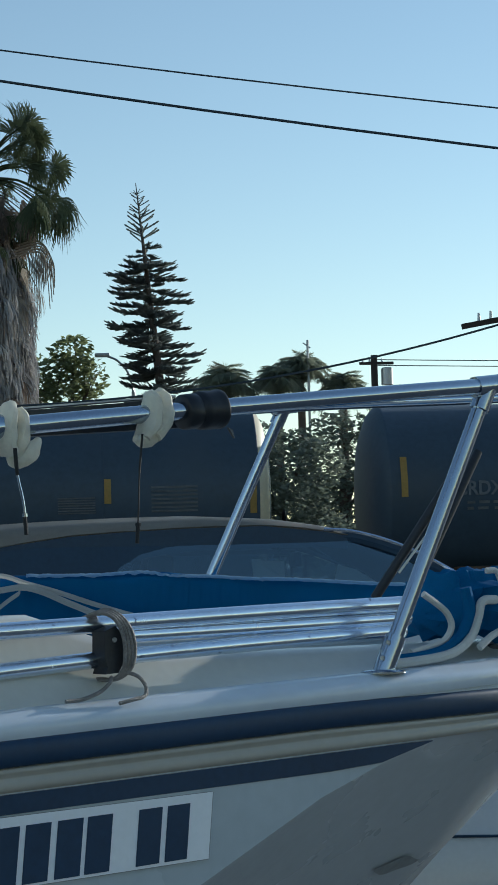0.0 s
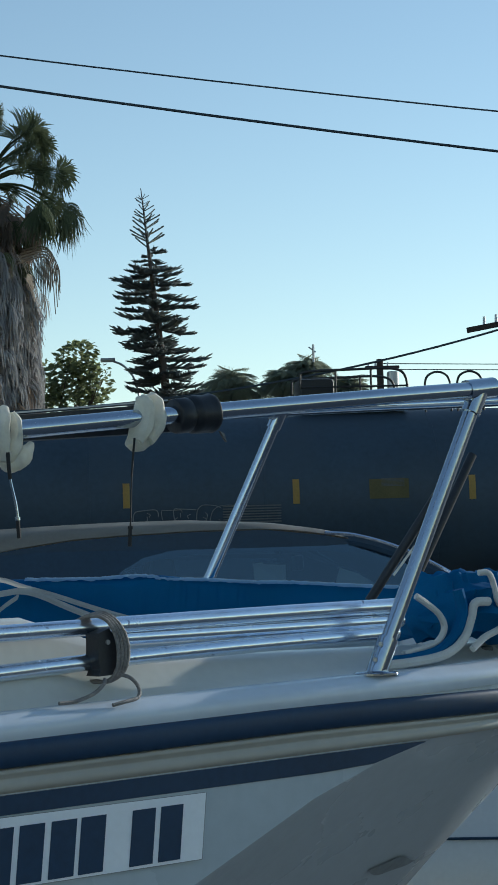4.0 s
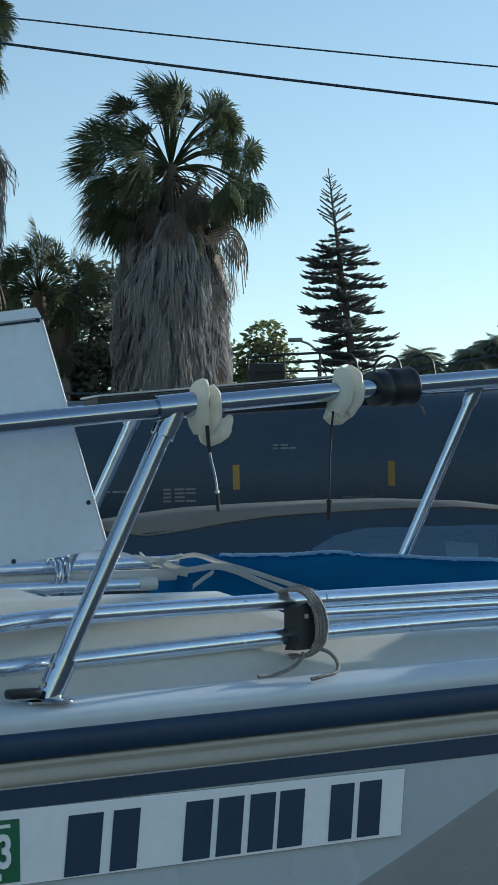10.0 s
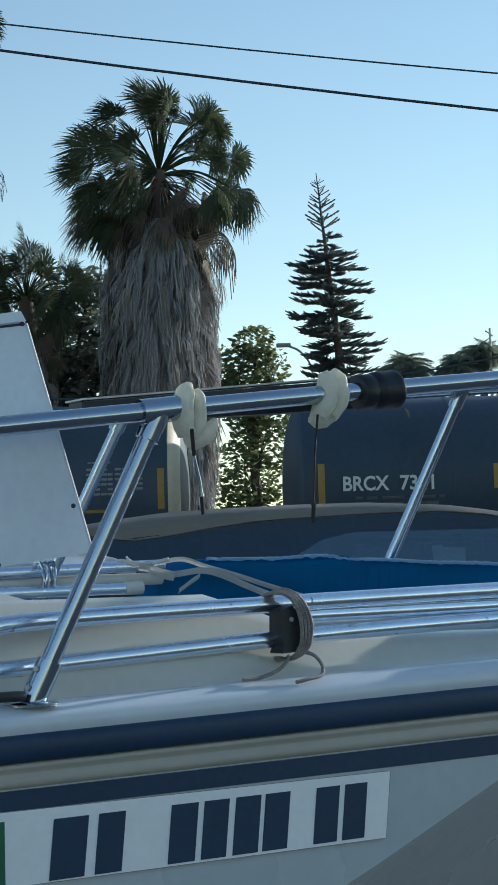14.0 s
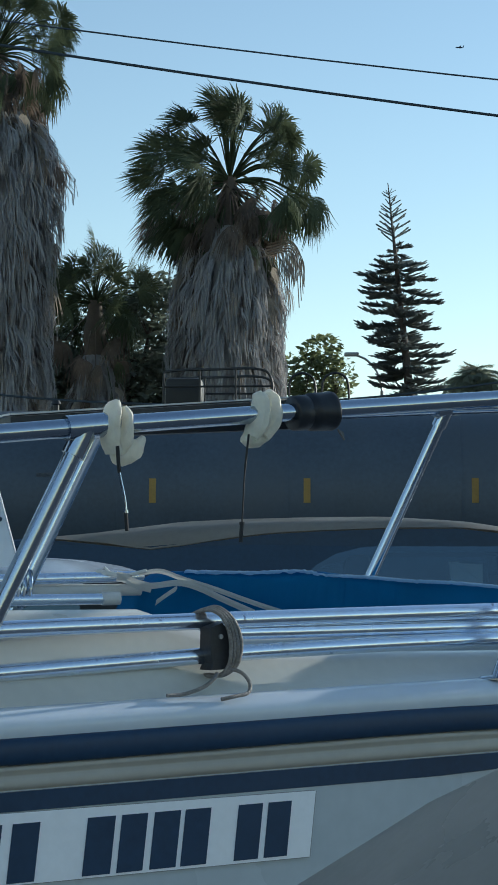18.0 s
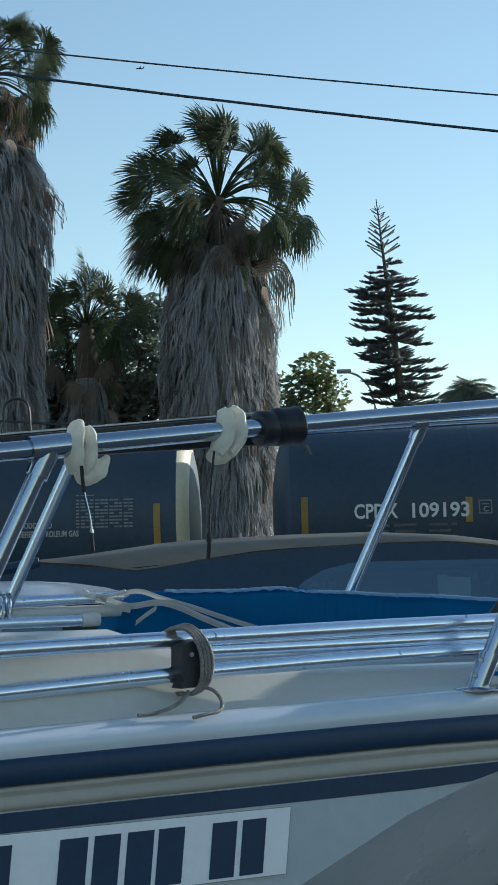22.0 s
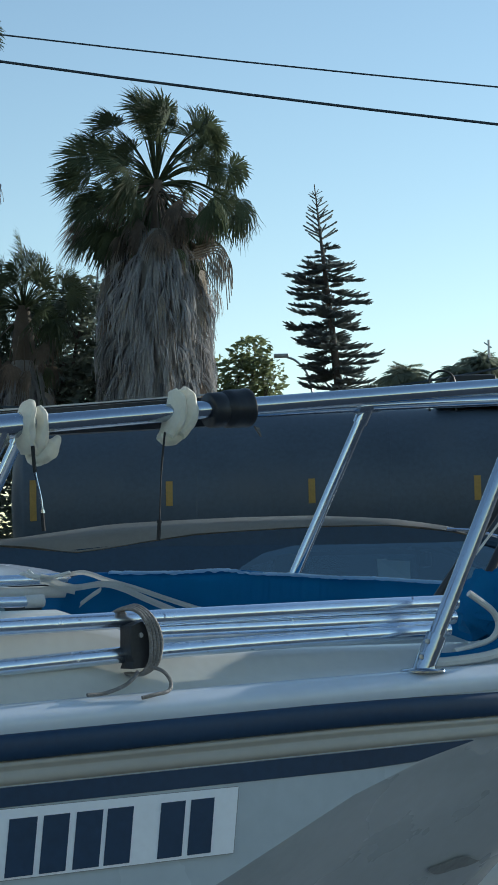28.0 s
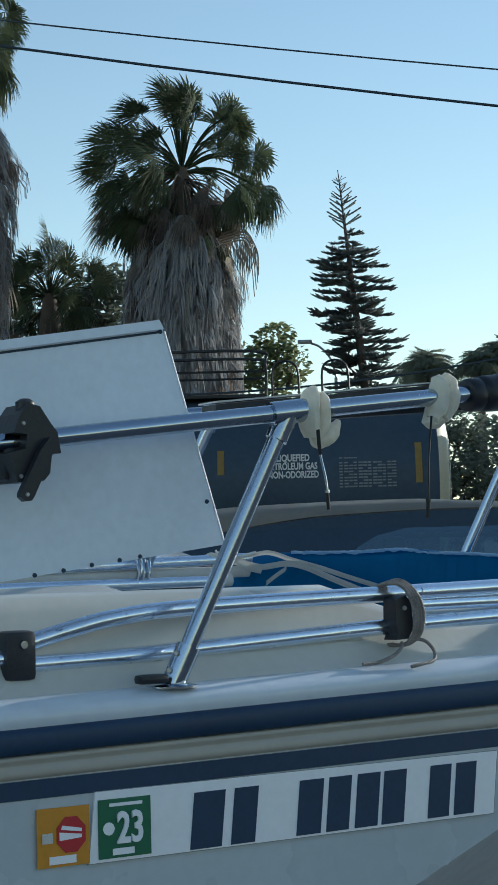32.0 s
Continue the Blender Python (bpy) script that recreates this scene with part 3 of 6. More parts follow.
part("lever", plate([(-0.204, -0.064, 1.650), (-0.194, -0.064, 1.648), (-0.198, -0.064, 1.636), (-0.225, -0.064, 1.581), (-0.229, -0.064, 1.575), (-0.237, -0.064, 1.574), (-0.243, -0.064, 1.579), (-0.243, -0.064, 1.584), (-0.217, -0.064, 1.634)], 0.012, (0, 1, 0)), BLACKP, br)
for u, z, v in ((-0.235, 1.582, -0.064), (-0.232, 1.667, -0.050), (-0.236, 1.604, -0.050)):
    part("lever_pin", lathe([(0, 0), (0, 0.0028), (0.002, 0.002), (0.002, 0)], 10, m=Matrix.Translation((u, v, z)) @ pose(0, 0, 0, 0, 0, -90)), GALV, br)
# white strip added to stand for sun on the board's right edge
part("board_edge", tube([(0.0225, 0.0545, 1.801), (0.1075, 0.0545, 1.5225)], 0.0016, 8), DECAL, board, "bright white edge")
part("lip_gap", plate([(0.019, 0.0545, 1.8015), (0.020, 0.0545, 1.7985), (-0.80, 0.0545, 1.6675), (-0.80, 0.0545, 1.6705)], 0.004, (0, 1, 0)), TRIM, board, smooth=0)
part("deck_fitting", box(-0.030, 0.014, 1.353, 0.042, 0.02, 0.012, 0.005), BLACKP, boat, "small black deck cleat")

# long black case lashed behind the rail
case = thing("rod_case", BOAT, "long black case lashed along the boat's bow rail", "case")
part("case_body", plate([(0.085, 0.032, 1.676), (0.085, 0.032, 1.7045), (0.512, 0.032, 1.7475), (0.512, 0.032, 1.708)], 0.035, (0, 1, 0)), BLACKP, case, smooth=0)
# pale strip added for the light along the case's upper edge
part("top_edge", plate([(0.083, 0.028, 1.706), (0.083, 0.028, 1.7085), (0.49, 0.028, 1.7500), (0.49, 0.028, 1.748)], 0.045, (0, 1, 0)), GALV, case, "thin pale top edge", smooth=0)
bm = lathe([(0, 0), (0, 0.0215), (0.002, 0.0232), (0.012, 0.0235), (0.0205, 0.0238), (0.0225, 0.0225), (0.0245, 0.0225), (0.0265, 0.0252), (0.036, 0.0256), (0.048, 0.0256), (0.056, 0.0262), (0.060, 0.0270), (0.063, 0.0262), (0.063, 0)], 30, m=Matrix.Translation((0.466, -0.016, 1.7225)) @ pose(0, 0, 0, 0, -5.5))
for v in bm.verts:
    v.co += 0.0008 * noise.noise_vector(v.co * 70)
grip = part("grip", bm, GLOSSB, case, "black taped end grip", smooth=60)
part("loose_end", plate([(0.522, -0.044, 1.702), (0.531, -0.042, 1.699), (0.534, -0.042, 1.688), (0.529, -0.044, 1.692)], 0.004, (0, 1, 0)), GLOSSB, case)


# foam rod clips over the rail with hanging cords
def rail_clip(ribs, lobe, cord, tip):
    """Ribs: two or three lines of (u, z, radius) over the rail's front; lobe: the lower lip."""
    ob = thing("rail_clip", BOAT, "yellowed white foam clip hooked on the boat's rail", "rail clip", group="clips on the bow rail")
    for k, rib in enumerate(ribs + [lobe]):
        pts = bend([(u, 0, z) for u, z, r in rib], 5)
        rs = [float(np.interp(i / (len(pts) - 1), np.linspace(0, 1, len(rib)), [q[2] for q in rib])) for i in range(len(pts))]
        bm_ = tube(pts, rs, 12)
        for v in bm_.verts:
            v.co.y = -0.022 + v.co.y * (1.9 if k < len(ribs) else 1.2)
            v.co += 0.003 * noise.noise_vector(v.co * 70 + Vector((k, 0, 0)))
        part("rib" if k < len(ribs) else "lip", bm_, WAX, ob)
    line = bend([(u, -0.040, z) for u, z in cord], 5)
    c = part("cord", tube(line, 0.0017 if tip is STEEL else 0.0011, 8), tip if tip is STEEL else RUBBER, ob, "thin hanging cord")
    part("sleeve", tube(line[:6], 0.0025 if tip is STEEL else 0.0015, 8), RUBBER, c, "black cord sleeve")
    a_, b_ = Vector((cord[-1][0], -0.040, cord[-1][1])), Vector((cord[-2][0], -0.040, cord[-2][1]))
    part("cord_tip", tube([a_ + (b_ - a_).normalized() * 0.022, a_], 0.0026, 8), RUBBER, c)
    part("ferrule", tube([a_ + (b_ - a_).normalized() * 0.026, a_ + (b_ - a_).normalized() * 0.022], 0.0034, 8), STEEL if tip is STEEL else RUBBER, c)
    return ob


rail_clip([[(0.205, 1.727, 0.003), (0.200, 1.716, 0.009), (0.196, 1.698, 0.011), (0.196, 1.677, 0.011), (0.201, 1.660, 0.008)],
           [(0.212, 1.718, 0.005), (0.215, 1.706, 0.009), (0.215, 1.691, 0.010), (0.212, 1.672, 0.010), (0.206, 1.657, 0.007)]],
          [(0.199, 1.661, 0.005), (0.207, 1.654, 0.009), (0.221, 1.659, 0.012), (0.232, 1.669, 0.012), (0.240, 1.681, 0.004)],
          [(0.197, 1.668), (0.200, 1.635), (0.208, 1.60), (0.211, 1.563)], STEEL)
rail_clip([[(0.409, 1.747, 0.005), (0.413, 1.737, 0.009), (0.413, 1.717, 0.011), (0.407, 1.698, 0.011), (0.398, 1.686, 0.008)],
           [(0.424, 1.749, 0.006), (0.431, 1.736, 0.010), (0.432, 1.718, 0.011), (0.426, 1.702, 0.011), (0.414, 1.688, 0.009)]],
          [(0.422, 1.690, 0.005), (0.411, 1.683, 0.008), (0.399, 1.682, 0.008), (0.387, 1.686, 0.005)],
          [(0.386, 1.690), (0.380, 1.64), (0.377, 1.59), (0.374, 1.551)], TRIM)

# folded sun-top: aluminium bows lying along the near side, canvas roll and straps
top = thing("folded_sun_top", BOAT, "folded boat canopy with aluminium bows, blue canvas and webbing straps", "boat canopy")
part("bow", tube(bend([(-0.172, 0.08, 1.402), (-0.11, 0.08, 1.417), (-0.048, 0.08, 1.429), (0.062, 0.08, 1.4385), (0.38, 0.08, 1.4475), (0.70, 0.08, 1.4545), (0.955, 0.08, 1.4585)], 5), 0.0115, 14), ALU, top, "pitted aluminium canopy bow")
part("bow", tube([(0.41, 0.085, 1.4305), (0.955, 0.085, 1.4365)], 0.0108, 14), ALU, top)
part("bow", tube(bend([(-0.17, 0.075, 1.376), (0.0, 0.075, 1.3815), (0.376, 0.075, 1.4015), (0.60, 0.075, 1.4105), (0.935, 0.075, 1.4185)], 5), 0.0112, 14), ALU, top)
j = part("hinge_block", box(-0.188, 0.075, 1.388, 0.042, 0.036, 0.062, 0.008), BLACKP, top, "black plastic hinge block")
part("pin", lathe([(0, 0), (0, 0.006), (0.004, 0.005), (0.004, 0)], 10, m=Matrix.Translation((-0.186, 0.057, 1.402)) @ pose(0, 0, 0, 0, 0, -90)), STEEL, j)
part("bow", tube([(-0.20, 0.075, 1.385), (-0.9, 0.075, 1.352)], 0.0112, 14), ALU, top)
part("bow", tube([(0.10, 1.30, 1.487), (0.90, 1.24, 1.508)], 0.0115, 12), ALU, top)
part("bow", tube([(0.10, 1.26, 1.457), (0.816, 1.215, 1.4635)], 0.0115, 12), ALU, top)
part("sleeve", tube([(0.797, 1.215, 1.4635), (0.834, 1.212, 1.4645)], 0.0132, 10), WEB, top, "grey-white cloth sleeve on a bow end")
part("bow", tube([(0.05, 1.315, 1.4715), (0.90, 1.250, 1.4815)], 0.0125, 12), WEB, top, "grey webbing-wrapped bow")
for k in range(3):
    a0 = 0.622 + 0.012 * k
    part("clip", tube([(a0 + 0.004 * math.sin(q * 0.6), 1.245 + 0.028 * math.cos(q * 0.628), 1.484 + 0.036 * math.sin(q * 0.628)) for q in range(11)], 0.0035, 6), STEEL, top)


def cloth_roll(path, ry, rz, seed, folds=5, crease=1.0, square=1.0, calm=1.0):
    """A roll of cloth along points: an oval sleeve with folds and creases."""
    pts = bend(path, 22 if square < 1 else 9)
    rows_ = []
    for i, p in enumerate(pts):
        f = i / (len(pts) - 1)
        env = min(1, (9 * f + 0.5) if square < 1 else (4.5 * f + 0.25), 5 * (1 - f) + 0.35)
        row = []
        for k in range(29):
            a_ = 2 * math.pi * k / 28
            c = 1 + 0.05 * crease * math.sin(folds * a_ + 5 * f + seed) + 0.07 * crease * noise.noise(Vector((f * 26 + seed, math.cos(a_) * 1.3, math.sin(a_) * 1.3))) + 0.08 * crease * noise.noise(Vector((f * 9 + seed, math.cos(a_) * 1.3, math.sin(a_) * 1.3)))
            ca, sa = math.cos(a_), math.sin(a_)
            pk = 1 + (0.07 * noise.noise(Vector((f * 60 + seed, a_ * 0.4, 3))) + 0.05 * noise.noise(Vector((f * 140, a_ * 0.3, 7)))) * (0.35 if square < 1 else 1)
            if square < 1:
                pk += 0.06 * (0.35 - abs(noise.noise(Vector((f * 9 + sa * 2.4, sa * 0.5, 11))))) + 0.015 * noise.noise(Vector((f * 30 - sa * 4.0, sa * 0.6, 5)))
            row.append(p + Vector((0, ry * env * (1 + (c - 1) * (0.35 if square < 1 else 1)) * pk * math.copysign(abs(ca) ** square, ca) - (0.03 * sa if square < 1 else 0), rz * env * (1 + (c - 1) * calm) * math.copysign(abs(sa) ** square, sa))))
        rows_.append(row)
    bm_ = grid(rows_)
    for r_ in (rows_[0], rows_[-1]):
        bm_.faces.new([bm_.verts.new(p) for p in r_[:-1]])
    bmesh.ops.remove_doubles(bm_, verts=bm_.verts, dist=1e-5)
    bmesh.ops.recalc_face_normals(bm_, faces=bm_.faces)
    return bm_


INTO = BOAT.inverted()
CREST = [(-0.240, 3.72, 1.521), (-0.118, 3.72, 1.518), (0.018, 3.72, 1.516), (0.109, 3.72, 1.519), (0.176, 3.72, 1.511), (0.25, 3.715, 1.507), (0.33, 3.69, 1.500), (0.41, 3.63, 1.4965), (0.51, 3.57, 1.488), (0.58, 3.50, 1.483), (0.68, 3.42, 1.478)]
roll = part("canvas_roll", cloth_roll([INTO @ Vector((x, y + 0.085, z - 0.061)) for x, y, z in CREST], 0.085, 0.061, 2.0, square=0.55, calm=0.12), CANVAS, top, "rolled royal blue canvas lying along the far side")
# seam ribbon in the paler blue: the roll's sunlit crest, painted on
seam = bend([(x, y + 0.02, z) for x, y, z in CREST[1:]], 26)
bm = bmesh.new()
rows = []
for i, p in enumerate(seam):
    up = 0.0016 * noise.noise(Vector((i * 0.33, 1, 0))) + 0.0011 * noise.noise(Vector((i * 0.9, 4, 0)))
    low = 0.0040 + 0.0045 * noise.noise(Vector((i * 0.22, 9, 0))) * max(0.2, 1 - i / 150)
    rows.append([INTO @ (p + Vector((0, dy, up - dz))) for dy, dz in ((0.035, -0.0015), (0.010, -0.003), (-0.012, -0.0005), (-0.020, max(0.001, low)))])
part("hem", grid(rows, bm), HEMLIT, roll, "light blue puckered seam along the upper edge", smooth=80)
bundle = part("gathered_canvas", cloth_roll([(1.135, 0.25, 1.435), (1.165, 0.24, 1.448), (1.215, 0.22, 1.452), (1.30, 0.22, 1.446), (1.42, 0.24, 1.43), (1.52, 0.28, 1.41)], 0.075, 0.054, 7.0, 9, 2.6), CANVAS, top, "crumpled blue canvas bundle with pale piping")
for pts, r in (([(1.066, 0.165, 1.470), (1.088, 0.162, 1.456), (1.110, 0.16, 1.440), (1.121, 0.16, 1.420), (1.112, 0.16, 1.402), (1.090, 0.16, 1.391), (1.03, 0.16, 1.380)], 0.0055),
               ([(1.205, 0.142, 1.457), (1.172, 0.14, 1.455), (1.162, 0.14, 1.432), (1.146, 0.14, 1.402), (1.118, 0.14, 1.382), (1.080, 0.14, 1.372), (1.02, 0.14, 1.367), (0.96, 0.14, 1.365)], 0.0075),
               ([(1.185, 0.142, 1.504), (1.205, 0.138, 1.502), (1.216, 0.138, 1.480), (1.222, 0.138, 1.458), (1.235, 0.138, 1.444)], 0.005),
               ([(1.260, 0.138, 1.430), (1.225, 0.138, 1.412), (1.190, 0.138, 1.400), (1.160, 0.138, 1.382)], 0.006)):
    part("piping", tube(bend(pts, 5), r, 8), WEB, bundle, "grey-white piping")
part("fold", tube(bend([(1.144, 0.150, 1.478), (1.150, 0.148, 1.440), (1.130, 0.148, 1.405), (1.095, 0.150, 1.383), (1.04, 0.152, 1.373), (0.985, 0.152, 1.371)], 5), [0.010] * 10 + [0.008] * 16, 8), CANVAS, bundle)
# the bundle lies close behind the gunwale
closer = INTO @ Matrix.Translation((-0.01, 0.02, 1.508)) @ Matrix.Scale(0.952, 4) @ Matrix.Translation((0.01, -0.02, -1.508)) @ BOAT
for ob in (bundle, *bundle.children):
    ob.data.transform(closer)
part("bow_cleat", box(1.172, 0.13, 1.372, 0.026, 0.03, 0.03, 0.006), BLACKP, boat, "black bow cleat")


def strap(pts, wide, name="strap"):
    rows_ = []
    for p in bend(pts, 6):
        rows_.append([p + Vector((0.0015, 0, wide / 2)), p + Vector((0, -0.003, 0)), p + Vector((-0.0015, 0, -wide / 2))])
    bm_ = grid(rows_)
    bmesh.ops.solidify(bm_, geom=bm_.faces[:], thickness=0.0015)
    part(name, bm_, WEB, top, "grey-white webbing strap")


def far_strap(pts, wide, name="strap"):
    strap([INTO @ Vector(p) for p in pts], wide, name)


far_strap([(-0.205, 3.690, 1.513), (-0.163, 3.690, 1.518), (-0.116, 3.688, 1.502), (-0.06, 3.686, 1.485), (-0.004, 3.684, 1.465), (0.052, 3.682, 1.446), (0.09, 3.68, 1.434)], 0.0095)
far_strap([(-0.223, 3.688, 1.500), (-0.184, 3.686, 1.489), (-0.127, 3.684, 1.495), (-0.088, 3.682, 1.486), (-0.038, 3.680, 1.463), (0.024, 3.678, 1.436)], 0.0125)
far_strap([(-0.172, 3.684, 1.455), (-0.150, 3.684, 1.471), (-0.130, 3.684, 1.484)], 0.0115)
far_strap([(-0.250, 3.684, 1.508), (-0.229, 3.680, 1.503), (-0.208, 3.678, 1.492), (-0.180, 3.678, 1.485)], 0.019, "knot")
for pts in ([(-0.297, 3.69, 1.514), (-0.282, 3.688, 1.518), (-0.262, 3.688, 1.512), (-0.225, 3.686, 1.508)], [(-0.274, 3.69, 1.526), (-0.268, 3.689, 1.518), (-0.255, 3.688, 1.511), (-0.22, 3.686, 1.505)], [(-0.315, 3.69, 1.513), (-0.290, 3.688, 1.509), (-0.262, 3.688, 1.514), (-0.230, 3.686, 1.510), (-0.19, 3.684, 1.519)]):
    part("strap_end", tube([INTO @ p for p in bend(pts, 5)], [0.0025] * 3 + [0.0038] * (len(pts) * 5 - 7), 6), WEB, top, "frayed white strap end")

# rope-bound cleat that holds the bows
lash = thing("lashing", BOAT, "grey rope lashed round a black cleat block on the canopy bows", "rope")
part("cleat_block", plate([(0.380, 0.045, 1.440), (0.396, 0.045, 1.446), (0.406, 0.045, 1.436), (0.409, 0.045, 1.400), (0.400, 0.045, 1.385), (0.379, 0.045, 1.384), (0.383, 0.045, 1.393), (0.379, 0.045, 1.405)], 0.030, (0, 1, 0)), BLACKP, lash, "black plastic cleat block")
part("bolt", lathe([(0, 0), (0, 0.0035), (0.002, 0.003), (0.002, 0)], 10, m=Matrix.Translation((0.394, 0.045, 1.428)) @ pose(0, 0, 0, 0, 0, -90)), GALV, lash)
for k in range(4):
    o = 0.0047 * k
    part("rope_turn", tube(bend([(0.376 + o * 0.6, 0.10, 1.454), (0.379 + o, 0.062, 1.4635 + 0.0012 * k), (0.392 + o, 0.044, 1.457), (0.401 + o * 1.1, 0.036, 1.436), (0.404 + o * 1.1, 0.035, 1.410), (0.401 + o * 0.8, 0.038, 1.388), (0.394 + o * 0.4, 0.055, 1.376), (0.385 + o, 0.10, 1.378)], 5), 0.0027, 8), ROPE, lash)
part("rope_tail", tube(bend([(0.388, 0.045, 1.380), (0.374, 0.028, 1.374), (0.352, 0.018, 1.364), (0.322, 0.014, 1.3565), (0.296, 0.012, 1.3555)], 5), 0.0026, 8), ROPE, lash)
part("rope_tail", tube(bend([(0.404, 0.038, 1.386), (0.413, 0.022, 1.381), (0.420, 0.014, 1.368), (0.413, 0.006, 1.356), (0.392, 0.002, 1.3525), (0.370, 0.001, 1.349)], 5), 0.0026, 8), ROPE, lash)

# trailer under the hull
trailer = thing("boat_trailer", BOAT, "galvanised boat trailer under the hull", "trailer")
for sd in (-0.42, 0.42):
    part("frame_beam", sweep(bmesh.new(), [B(-3.4, sd, 0.42), B(-0.3, sd, 0.42), B(0.9, sd * 0.2, 0.42), B(2.0, 0, 0.42)], 0.045, 8), GALV, trailer)
    part("bunk", box(-1.9, 0, 0, 2.6, 0.10, 0.06, 0.01, m=Matrix.Translation(B(0.0, sd * 0.6, 0.55)) @ Matrix.Rotation(-math.atan2(0.186, 0.983), 4, "Z")), SLEEPER, trailer)
    w = part("wheel", lathe([(-0.1, 0), (-0.1, 0.2), (-0.09, 0.29), (0.09, 0.29), (0.1, 0.2), (0.1, 0)], 24, m=Matrix.Translation(B(-2.1, sd * 2.1, 0.294)) @ Matrix.Rotation(math.pi / 2 - math.atan2(0.186, 0.983), 4, "Z")), RUBBER, trailer, "black trailer tyre")
part("axle", tube([B(-2.1, -0.9, 0.30), B(-2.1, 0.9, 0.30)], 0.035, 8), GALV, trailer)
for s in (-3.0, -0.5):
    part("cross_beam", tube([B(s, -0.42, 0.47), B(s, 0.42, 0.47)], 0.04, 8), GALV, trailer)
part("jack", tube([B(1.7, 0, 0.62), B(1.7, 0, 0.0)], 0.03, 10), GALV, trailer)
part("bow_post", tube([B(1.35, 0, 0.42), B(1.18, 0, 1.02)], 0.03, 8), GALV, trailer)

# ---- parked car beyond the boat ----
car = thing("car", Matrix.Translation((0, 6.2, 0)), "champagne-coloured parked car with dark windows and a dusty roof", "car")
ROOF = [(-0.78, 1.636), (-0.58, 1.620), (-0.44, 1.598), (-0.31, 1.614), (-0.18, 1.635), (-0.03, 1.654), (0.1, 1.661), (0.25, 1.667), (0.4, 1.672), (0.6, 1.672), (0.72, 1.662), (0.83, 1.644), (0.88, 1.632)]
TOPZ = [(-0.78, 1.645), (-0.56, 1.675), (-0.355, 1.700), (-0.15, 1.709), (0.1, 1.716), (0.36, 1.718), (0.62, 1.703), (0.80, 1.674), (0.88, 1.656)]
rows = []
for i in range(34):
    x = -0.78 + 1.66 * i / 33
    lo, hi = table(ROOF, x), table(TOPZ, x)
    rows.append([(x, 0.02, lo - 0.012), (x, 0.0, lo), (x, 0.03, lo + (hi - lo) * 0.45), (x, 0.10, lo + (hi - lo) * 0.75), (x, 0.25, hi - 0.004), (x, 0.5, hi + 0.006), (x, 0.85, hi + 0.010), (x, 1.2, hi + 0.006), (x, 1.45, hi - 0.004), (x, 1.60, lo + (hi - lo) * 0.75), (x, 1.67, lo + (hi - lo) * 0.45), (x, 1.70, lo), (x, 1.68, lo - 0.012)])
bm = grid(rows)
bmesh.ops.solidify(bm, geom=bm.faces[:], thickness=0.02)
part("roof", bm, PAINT, car, "dusty champagne roof")
SIDE = [(-2.15, 0.45, 0.95), (-2.05, 0.30, 1.12), (-1.6, 0.25, 1.16), (-0.8, 0.22, 1.14), (0.4, 0.22, 1.10), (1.35, 0.22, 1.04), (2.0, 0.25, 0.98), (2.4, 0.32, 0.86), (2.5, 0.45, 0.70)]
rows = []
for x, lo, hi in SIDE:
    t = 0.10 if abs(x) > 2.0 else 0.0
    rows.append([(x, 0.0 + t, lo), (x, -0.14 + t, lo + 0.08), (x, -0.18 + t, lo + (hi - lo) * 0.50), (x, -0.165 + t, lo + (hi - lo) * 0.53), (x, -0.16 + t, hi - 0.12), (x, -0.135 + t, hi - 0.03), (x, -0.08 + t, hi), (x, 0.85, hi + 0.03), (x, 1.78 - t, hi), (x, 1.835 - t, hi - 0.03), (x, 1.86 - t, hi - 0.15), (x, 1.88 - t, lo + (hi - lo) * 0.5), (x, 1.84 - t, lo + 0.08), (x, 1.70 - t, lo)])
bm = grid(rows)
for r in (rows[0], rows[-1]):
    bm.faces.new([bm.verts.new(p) for p in r])
bmesh.ops.remove_doubles(bm, verts=bm.verts, dist=1e-4)
bmesh.ops.recalc_face_normals(bm, faces=bm.faces)
part("body", bm, SILVER, car, "pale lower body with a crease along the side")
